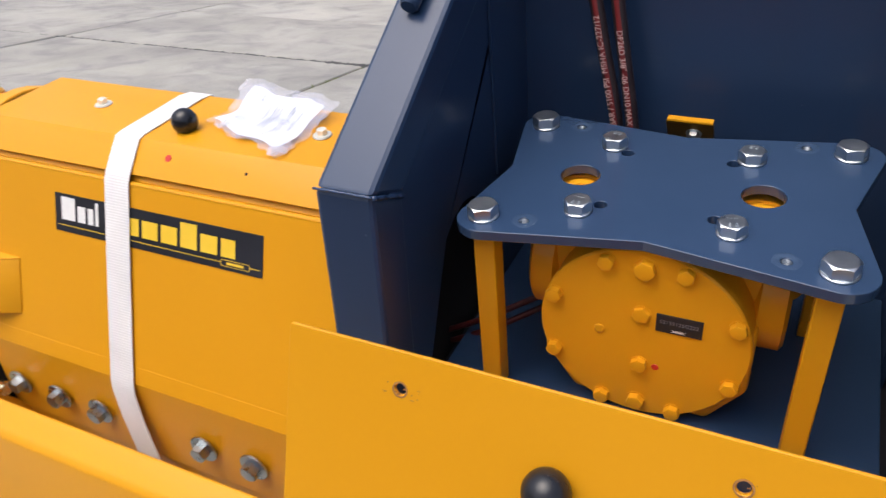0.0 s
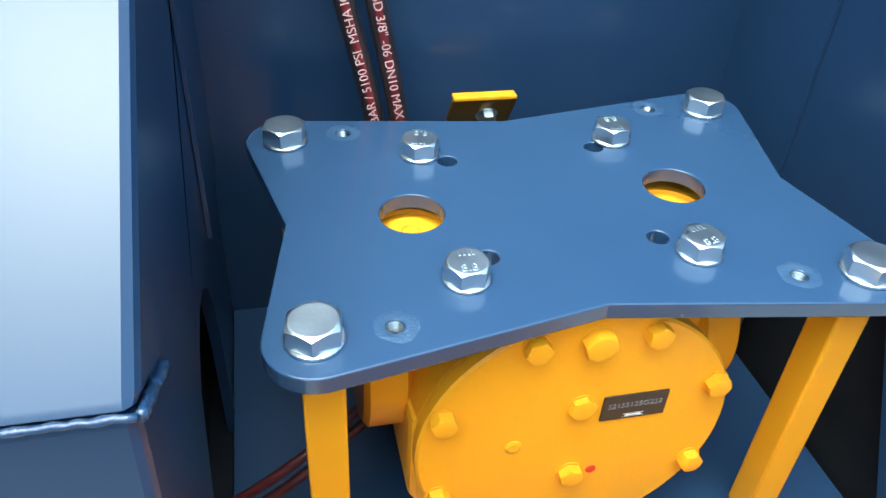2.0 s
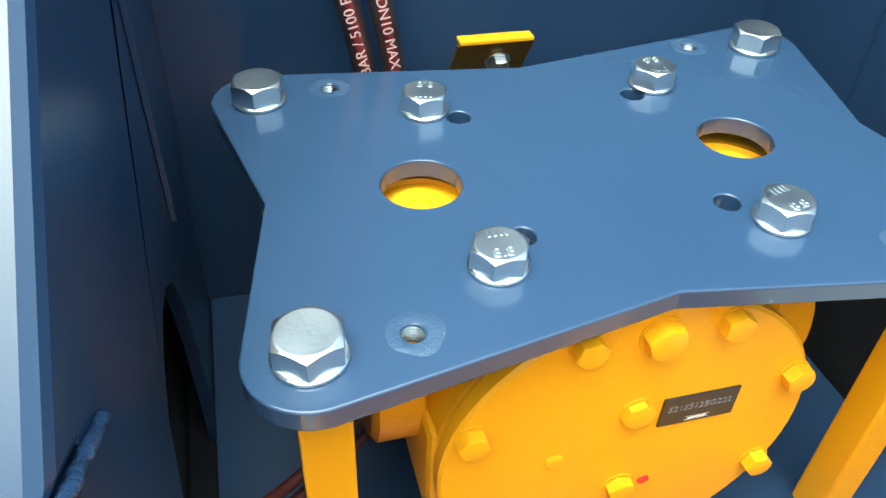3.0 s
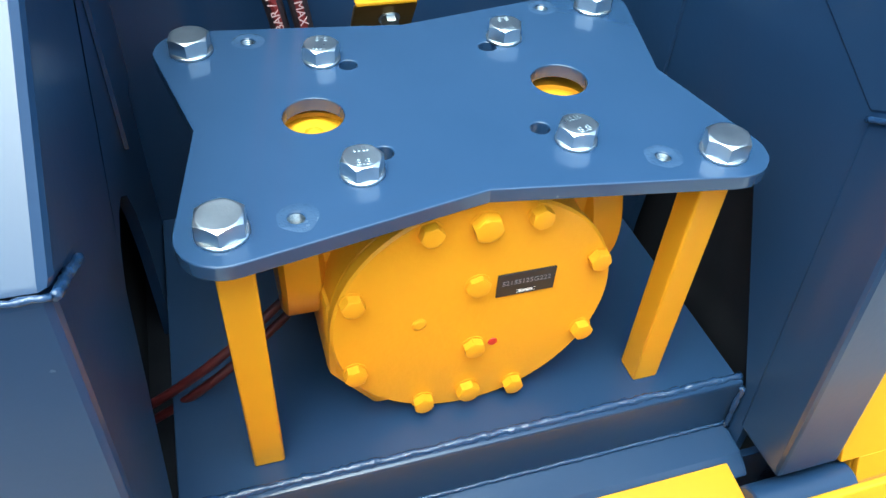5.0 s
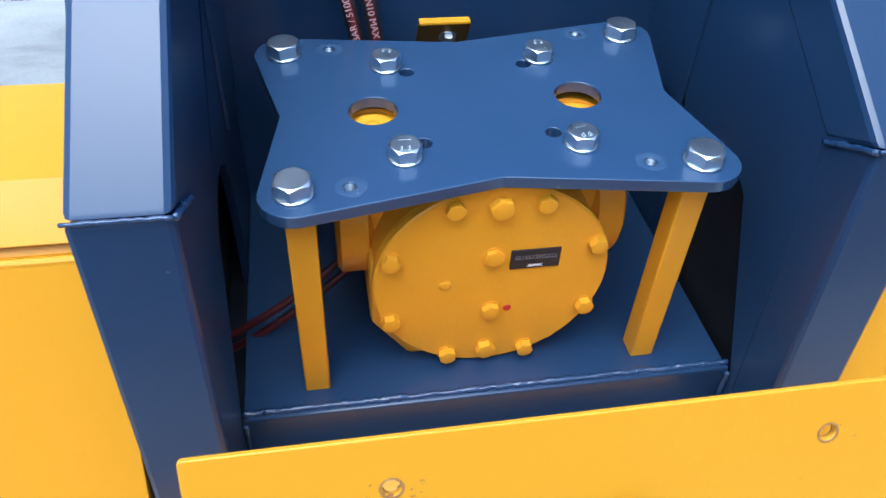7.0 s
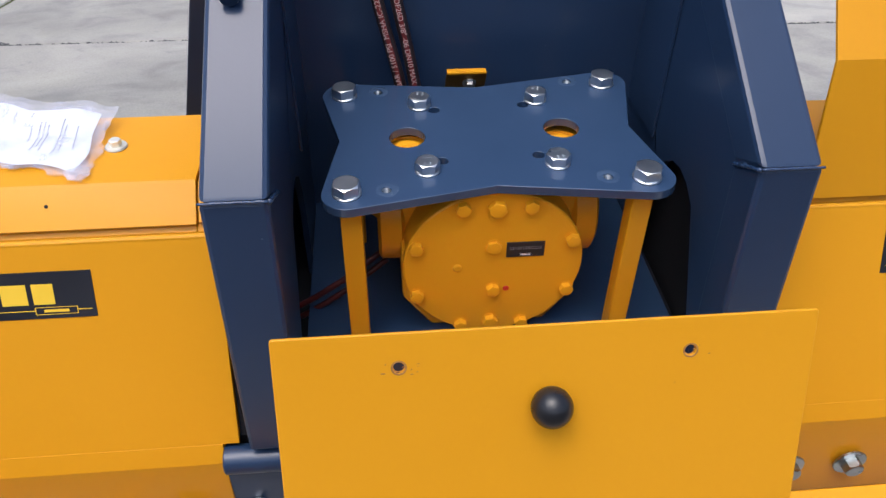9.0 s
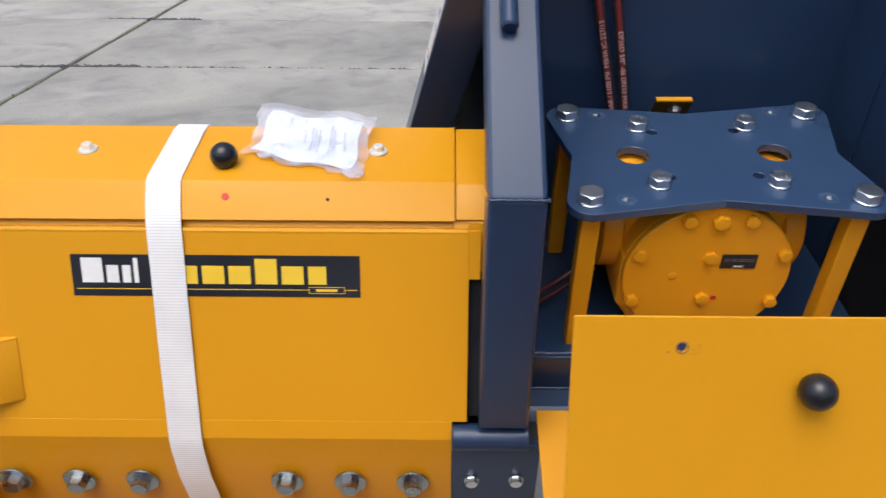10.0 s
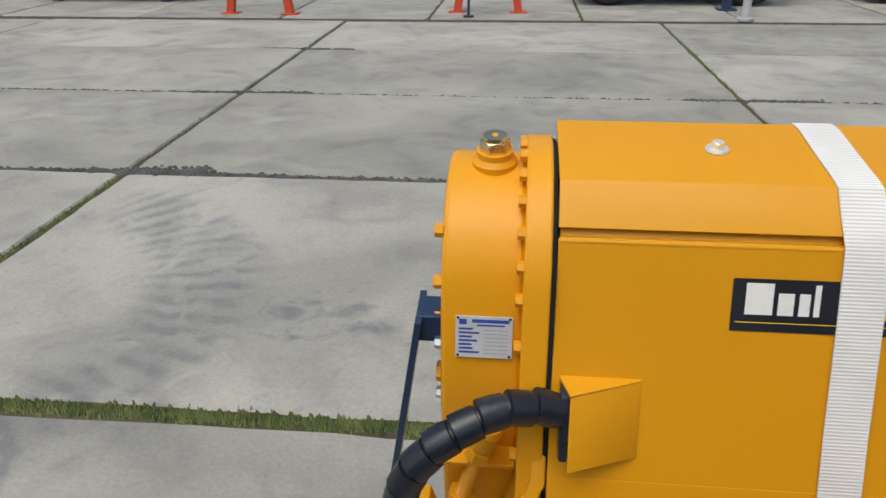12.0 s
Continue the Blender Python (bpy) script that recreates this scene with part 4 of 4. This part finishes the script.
for k, z in enumerate((0.205, 0.155, 0.105, 0.02)):
    part("bolt", hexagon((-1.157, 0.008 + (0.02 if z > 0.19 else -0.008), z), (-1, 0, 0), 0.014 if k < 3 else 0.022, 0.010, 10), YELLOW_CAST, case)
for z in (0.075, -0.005):
    part("bolt", hexagon((-1.157, -0.010, z), (-1, 0, 0), 0.013, 0.010, 10), ZINC, case, "zinc bolt")
part("filler_neck", lathe([(0.026, -0.012), (0.026, 0.004), (0.021, 0.010), (0.021, 0.017)], (-1.105, 0.112, 0.246), (0, 0, 1), 28), YELLOW_CAST, case)
part("filler_plug", joined(hexagon((-1.105, 0.112, 0.263), (0, 0, 1), 0.031, 0.014, 12), lathe([(0.0135, 0.0), (0.0145, 0.001), (0.014, 0.0045)], (-1.105, 0.112, 0.277), (0, 0, 1), 24)), ZINC_PIN, case, "brass-coloured hexagon filler plug")
part("plug_face", lathe([(0.004, 0), (0.003, 0.001)], (-1.105, 0.112, 0.2815), (0, 0, 1), 14), YELLOW, case)
# name plate on the case
npm = pose(-1.109, -0.0292, 0.1025, 72.4, 0, 0) @ Matrix.Diagonal((0.96, 0.80, 1, 1))
name_plate = part("name_plate", box(-0.033, 0.033, -0.031, 0.031, -0.0006, 0.0006, 0.0003), ALU, case, "small aluminium name plate with blue print")
name_plate.data.transform(npm)
rng = random.Random(8)
rows = [(-0.014, 0.029, 0.0215, 0.0265), (-0.008, 0.024, 0.0165, 0.0190), (-0.029, -0.020, 0.0185, 0.0265)]
rows += [(-0.029, -0.029 + rng.uniform(0.014, 0.024), 0.0105 - 0.0058 * k, 0.0135 - 0.0058 * k) for k in range(7)]
part("blue_print", bars(rows, npm @ pose(0, 0, 0.0006)), BLUE_INK, name_plate)
part("grey_print", bars([(0.0, 0.028, 0.0105 - 0.0058 * k, 0.0110 - 0.0058 * k) for k in range(7)], npm @ pose(0, 0, 0.0006)), GREY_INK, name_plate)
for x, y in ((-0.030, -0.028), (0.030, -0.028), (-0.030, 0.028), (0.030, 0.028)):
    part("rivet", lathe([(0.0016, 0), (0.0012, 0.0008)], npm @ Vector((x, y, 0.0006)), npm.to_3x3() @ Vector((0, 0, 1)), 10), DARK, name_plate)
# tensioning bolt, lug and cylinder pin below the hose
TA, TB = Vector((-1.101, -0.064, -0.008)), Vector((-1.134, -0.064, -0.130))
TD = (TB - TA).normalized()
tens = part("tension_bolt", joined(rod(TA, TB, 0.0088, 18), hexagon(TB - TD * 0.008, TD, 0.031, 0.015, 5), hexagon(TA + TD * 0.030, TD, 0.029, 0.019, 25), lathe([(0.013, -0.006), (0.0165, 0), (0.0165, 0.012), (0.0145, 0.014), (0.0145, 0.026)], TA, TD, 24), *[lathe([(0.0088, 0), (0.0100, 0.001), (0.0088, 0.002)], TA.lerp(TB, 0.42 + 0.03 * k), TD, 16) for k in range(18)]), YELLOW_CAST, case, "yellow threaded tension bolt with nut")
part("bolt_seat", box(-1.150, -1.070, -0.072, -0.040, -0.064, -0.058, 0.001), YELLOW_CAST, tens)
lug_mesh = prism([(-0.085, -0.02), (-0.105, -0.05), (-0.150, -0.12), (-0.165, -0.16), (-0.165, -0.21), (-0.12, -0.24), (-0.05, -0.24), (-0.05, -0.02)], "x", -1.052, -1.034, 0.003)
for v in lug_mesh.verts:
    v.co.x += 0.62 * max(-0.09, min(0, v.co.z + 0.05))
lug = part("cylinder_lug", lug_mesh, YELLOW, mulcher, "yellow plate lug for the cylinder")
part("pin", rod((-1.150, -0.135, -0.155), (-1.008, -0.135, -0.160), 0.0115, 24), ZINC_PIN, lug, "bright zinc pin")
part("pin_nut", hexagon((-1.030, -0.147, -0.159), (0, -1, 0), 0.012, 0.008), ZINC, lug)
cyl_head = part("cylinder_head", joined(lathe([(0.026, 0), (0.029, 0.003), (0.029, 0.030), (0.026, 0.033)], (-1.175, -0.132, -0.150), (1, 0, 0), 32), rod((-1.160, -0.132, -0.150), (-1.175, -0.10, -0.42), 0.021)), BLUE, mulcher, "dark blue hydraulic cylinder with eye")
part("grease_nipple", lathe([(0.004, 0), (0.004, 0.004), (0.002, 0.006), (0.0035, 0.008), (0.001, 0.011)], (-1.160, -0.135, -0.1215), (0, 0, 1), 12), ZINC, cyl_head)
fit = part("hose_fitting", joined(hexagon((-1.192, -0.165, -0.128), (0.4, 0.2, -1), 0.026, 0.018), rod((-1.190, -0.164, -0.14), (-1.178, -0.155, -0.18), 0.012)), ZINC_PIN, cyl_head, "zinc hose fitting")
part("case_foot", prism([(-1.200, -0.118), (-1.170, -0.108), (-1.163, -0.138), (-1.178, -0.158), (-1.192, -0.153)], "y", -0.105, -0.065, 0.003), YELLOW, case)
# support leg beside the case
leg = part("support_leg", joined(prism([(-0.02, 0.110), (0.04, 0.112), (0.01, -0.30), (-0.05, -0.62), (-0.09, -0.62)], "x", -1.188, -1.180, 0.001), box(-1.188, -1.155, -0.01, 0.03, 0.075, 0.112, 0.002)), BLUE, mulcher, "dark blue flat steel support leg")
for v in leg.data.vertices:
    v.co.x -= 0.17 * max(0, 0.08 - v.co.z)

# raised right hood
hood_r = hood_half(1)
hood_r.location.x += 0.010
part("raised_lid", sheet([(0.150, 0.56), (0.035, 0.392), (0.004, 0.226)], 0.0045, "x", 0.364, 1.033, 0.0008), YELLOW, hood_r, "bent yellow hood lid, standing raised")
decal_band(0.6685, hood_r)

# front guard: a beam across and the lifted cover with its knob
GD = Vector((0, -0.38, -0.925)).normalized()
gm = Matrix((Vector((1, 0, 0)), -GD, Vector((1, 0, 0)).cross(-GD))).transposed().to_4x4()
gm.translation = Vector((0.000, -0.252, 0.300))
cover = holed("front_cover", rounded([(-0.233, 0.0, 0.003), (-0.233, -0.40, 0), (0.236, -0.40, 0), (0.244, 0.0, 0.003)], 3), [(-0.126, -0.032, 0.0048), (0.130, -0.032, 0.0048)], 0.004, gm, YELLOW, mulcher, "yellow sheet-steel front cover with two holes", smooth=0.5)
rng = random.Random(21)
for hx, num in ((-0.126, 14), (0.130, 3)):
    part("hole_rim", lathe([(0.0070, 0.0003), (0.0056, 0.0005), (0.0048, -0.0040)], gm @ Vector((hx, -0.032, 0)), gm.to_3x3() @ Vector((0, 0, 1)), 20, caps=False), RUST, cover, "bare brown hole edge")
    for k in range(num):
        w, h = rng.uniform(0.001, 0.004), rng.uniform(0.0006, 0.0018)
        x, y = hx + rng.uniform(-0.016, 0.016), -0.032 + rng.uniform(-0.010, 0.004)
        chip = part("paint_chip", prism([(x, y), (x + w, y + h * 0.4), (x + w * 0.8, y + h), (x + w * 0.2, y + h * 0.8)], "z", 0.0, 0.0003, 0), RUST, cover)
        chip.data.transform(gm)
ball_knob(gm @ Vector((0.004, -0.071, 0.0)), gm.to_3x3() @ Vector((0, 0, 1)), 0.0185, cover)
beam = part("front_beam", prism([(-0.196, -0.084), (-0.236, -0.092), (-0.244, -0.100), (-0.275, -0.230), (-0.235, -0.230), (-0.190, -0.11)], "x", -1.02, 1.02, 0.003), YELLOW, mulcher, "yellow front beam across the machine")
part("lower_sheet", sheet([(-0.067, -0.050), (-0.40, -0.105)], 0.005, "x", -0.226, 0.240, 0.0008), YELLOW, mulcher, "yellow sheet below the shelf")
for s in (-1, 1):
    a, b = sorted((s * 1.036, s * 1.022))
    part("beam_arm", prism([(-0.19, -0.09), (-0.275, -0.23), (-0.10, -0.50), (-0.06, -0.30)], "x", a, b, 0.002), YELLOW, beam)
    part("skid", prism([(-0.12, -0.48), (0.22, -0.40), (0.30, -0.735), (-0.05, -0.685), (-0.14, -0.60)], "x", *sorted((s * 1.03, s * 1.0)), 0.004), BLUE, mulcher, "blue steel skid under the machine")

# warning sticker on the rear member
stk = part("warning_sticker", box(-0.4258, -0.4252, 0.356, 0.434, 0.29, 0.62, 0), STICKER, frame_l, "white warning sticker")
slant(stk.data.vertices, -1)
for y0, y1, z0, z1 in [(0.368, 0.388, 0.31, 0.33), (0.394, 0.424, 0.314, 0.318), (0.368, 0.414, 0.36, 0.367), (0.372, 0.410, 0.380, 0.405), (0.366, 0.390, 0.44, 0.46), (0.396, 0.422, 0.45, 0.455), (0.370, 0.412, 0.50, 0.52)]:
    pic = part("pictogram", box(-0.4262, -0.4259, y0 + 0.004, y0 + 0.004 + (y1 - y0) * 0.6, z0, z0 + (z1 - z0) * 0.5, 0), PALE_INK if z0 > 0.35 else RUST, stk)
    slant(pic.data.vertices, -1)

# ---- lashing strap over the hood ----
def ribbon(pts, width, thick, name):
    bm = bmesh.new()
    uv = bm.loops.layers.uv.new("UVMap")
    rows, s = [], 0.0
    for i, p in enumerate(pts):
        p = Vector(p)
        d = (Vector(pts[min(i + 1, len(pts) - 1)]) - Vector(pts[max(i - 1, 0)])).normalized()
        n = Vector((1, 0, 0)).cross(d).normalized()
        if i:
            s += (p - Vector(pts[i - 1])).length
        w = width / 2
        rows.append((s, [bm.verts.new(p + Vector((-w, 0, 0))), bm.verts.new(p + Vector((w, 0, 0))), bm.verts.new(p + Vector((w, 0, 0)) + n * thick), bm.verts.new(p + Vector((-w, 0, 0)) + n * thick)]))
    for (s0, a), (s1, b) in zip(rows, rows[1:]):
        for k in range(4):
            f = bm.faces.new((a[k], a[(k + 1) % 4], b[(k + 1) % 4], b[k]))
            for lp, (u, v) in zip(f.loops, ((0, s0), (1, s0), (1, s1), (0, s1))):
                lp[uv].uv = (u * width, v)
    bm.faces.new(rows[0][1][::-1])
    bm.faces.new(rows[-1][1])
    bmesh.ops.recalc_face_normals(bm, faces=bm.faces)
    return part(name, bm, STRAP, None)


MW = mulcher.matrix_world.copy()
line = [(-0.728, 0.215, 0.05), (-0.729, 0.212, 0.22), (-0.730, 0.204, 0.2615), (-0.730, 0.180, 0.2655), (-0.729, 0.120, 0.2650), (-0.728, 0.056, 0.2650), (-0.7275, 0.044, 0.2632), (-0.726, 0.022, 0.2420), (-0.724, 0.006, 0.2265), (-0.723, -0.0015, 0.2180),
        (-0.722, -0.036, 0.136), (-0.721, -0.078, 0.033), (-0.719, -0.1165, -0.060), (-0.718, -0.1215, -0.075), (-0.716, -0.1265, -0.130), (-0.705, -0.134, -0.200), (-0.690, -0.131, -0.25), (-0.685, -0.115, -0.50)]
strap = ribbon([Vector(p) for p in line], 0.0455, 0.0018, "lashing_strap")
strap.matrix_world = MW
tagged(strap, "white ribbed woven lashing strap over the yellow hood", "strap")

# ---- plastic pouch with a paper on the lid ----
def pouch():
    rng = random.Random(11)
    corners = [Vector((-0.622, 0.196)), Vector((-0.464, 0.186)), Vector((-0.470, 0.050)), Vector((-0.640, 0.108))]

    def spot(u, v):
        p = corners[0].lerp(corners[1], u).lerp(corners[3].lerp(corners[2], u), v)
        return p + Vector((0.0025 * math.sin(9 * v + 2), 0.005 * math.sin(11 * u)))

    def lift(p, u, v):
        q = Vector((p.x * 14, p.y * 14, 1.0))
        e = min(u, 1 - u, v, 1 - v)
        return (0.45 + 0.7 * noise.noise(q) + 0.22 * noise.noise(q * 3.5) + 0.6 * max(0, 0.35 - u)) * min(1, 0.1 + e * 5) + 4.5 * max(0, 0.45 - v) * (1.1 - 0.5 * u)

    def layer(name, material, z0, amp, inset, seed, parent=None, label=""):
        bm = bmesh.new()
        g = 26
        vs = []
        for j in range(g + 1):
            for i in range(g + 1):
                u, v = inset + (1 - 2 * inset) * i / g, inset + (1 - 2 * inset) * j / g
                p = spot(u, v)
                e = min(u, 1 - u, v, 1 - v)
                q = Vector((p.x * 22, p.y * 22, seed))
                jag = noise.noise(Vector((p.x * 60, p.y * 60, seed))) * 0.007 * max(0, 1 - e * 12)
                z = z0 + lift(p, u, v) * amp
                if v > 0.93:
                    z += 0.008 * max(0, noise.noise(q * 2.1))
                low = 0.2645 + min(0, (p.y - 0.0475)) * 0.98
                vs.append(bm.verts.new((p.x + jag, p.y + jag, max(low + z0 - 0.2645 + 0.0002, z))))
        for j in range(g):
            for i in range(g):
                k = j * (g + 1) + i
                bm.faces.new((vs[k], vs[k + 1], vs[k + g + 2], vs[k + g + 1]))
        return part(name, bm, material, parent, label, smooth=60)
    base = layer("document_pouch", FILM, 0.2650, 0.012, 0.0, 1.0)
    base.matrix_world = MW
    paper = layer("paper", PAPER, 0.2662, 0.012, 0.08, 1.0, base, "folded white printed paper")
    layer("top_film", FILM, 0.2684, 0.0135, -0.01, 1.3, base)
    lines = []
    verts = []
    bm = bmesh.new()
    for u0, v0, v1 in [(0.46, 0.30, 0.55), (0.52, 0.26, 0.70), (0.55, 0.26, 0.66), (0.58, 0.30, 0.72), (0.68, 0.24, 0.76), (0.71, 0.30, 0.70), (0.80, 0.30, 0.62), (0.30, 0.16, 0.24), (0.42, 0.12, 0.20)]:
        v = v0
        while v < v1:
            dv = rng.uniform(0.012, 0.035)
            quad = []
            for du, vv in ((0, v), (0.012, v), (0.012, v + dv), (0, v + dv)):
                p = spot(u0 + du, vv)
                quad.append(bm.verts.new((p.x, p.y, 0.2662 + 0.012 * lift(p, u0 + du, vv) + 0.0008)))
            bm.faces.new(quad)
            v += dv + 0.012
    part("print", bm, PALE_INK, paper)
    return tagged(base, "crumpled clear plastic pouch with white printed paper", "document pouch")


pouch()

# ---- things along the far edge of the yard ----
def red_stand(x, y, turn):
    e = new("implement_stand")
    e.matrix_world = pose(x, y, 0, 0, 0, turn)
    for s in (-1, 1):
        b = box(-0.045, 0.045, -0.045, 0.045, 0, 1.5, 0.006)
        o = part("leg", b, RED_STEEL, e)
        o.matrix_local = pose(0.36 * s, 0, 0.012, 0, -9 * s, 0)
        f = part("foot", box(-0.10, 0.10, -0.09, 0.09, 0, 0.012, 0.003), RED_STEEL, e)
        f.matrix_local = pose(0.36 * s, 0, 0.0)
    part("crossbar", box(-0.22, 0.22, -0.05, 0.05, 1.42, 1.52, 0.006), RED_STEEL, e)
    return tagged(e, "red painted steel implement stand on concrete", "stand", group="red stands")


red_stand(-1.40, 9.5, 0)
red_stand(-4.08, 9.25, 0)
post = part("signpost", joined(rod((1.42, 9.0, 0.0), (1.42, 9.0, 2.2), 0.045), rod((1.42, 9.0, 0.0), (1.42, 9.0, 0.03), 0.09)), GREY_STEEL, None)
tagged(post, "light grey steel post on concrete base", "post")


def trailer(x, y, length, name, label, tyre=True):
    e = new(name)
    e.matrix_world = pose(x, y, 0)
    part("chassis", box(-length / 2, length / 2, -0.5, 0.9, 0.32, 0.62, 0.02), NAVY_STEEL, e)
    part("body", box(-length / 2 + 0.1, length / 2 - 0.1, -0.4, 0.8, 0.64, 1.7, 0.03), NAVY_STEEL, e)
    for wx in (-length * 0.32, length * 0.32):
        if tyre:
            w = part("wheel", lathe([(0.20, 0), (0.36, 0.01), (0.40, 0.05), (0.40, 0.2), (0.36, 0.24), (0.20, 0.25)], (wx, -0.45, 0.40), (0, 1, 0), 36), TYRE, e)
            part("rim", lathe([(0.20, 0), (0.19, 0.03), (0.06, 0.05), (0.05, 0.02)], (wx, -0.452, 0.40), (0, 1, 0), 28), GREY_STEEL, w)
        else:
            part("leg", box(wx - 0.06, wx + 0.06, -0.4, -0.25, 0, 0.35, 0.01), NAVY_STEEL, e)
    return tagged(e, label, "machine", group="parked machines")


trailer(0.9, 10.6, 2.6, "parked_machine", "dark navy machine parked at the yard edge")
trailer(4.3, 10.9, 2.2, "parked_machine", "dark navy machine parked at the yard edge")
trailer(-6.5, 10.7, 2.4, "pallet_frame", "dark navy steel frame on short legs", tyre=False)
part("drawbar_jack", joined(box(1.36, 1.46, 9.78, 9.88, 0.02, 0.5, 0.01), box(1.30, 1.52, 9.74, 9.92, 0.0, 0.02, 0.004)), NAVY_STEEL, None).name
jack = bpy.data.objects["drawbar_jack"]
tagged(jack, "blue drawbar jack with square foot", "jack")
hook = part("tow_bar", joined(rod((1.25, 9.85, 0.36), (1.60, 9.85, 0.36), 0.04), rod((1.41, 9.85, 0.34), (1.41, 9.85, 0.52), 0.05)), LIME, None)
tagged(hook, "lime green tow bar end on a jack", "tow bar")
pole = part("thin_pole", joined(rod((-1.60, 9.1, 0.0), (-1.60, 9.1, 1.6), 0.016), rod((-1.60, 9.1, 0.0), (-1.60, 9.1, 0.02), 0.06)), NAVY_STEEL, None)
tagged(pole, "thin dark steel pole standing on the yard", "pole")
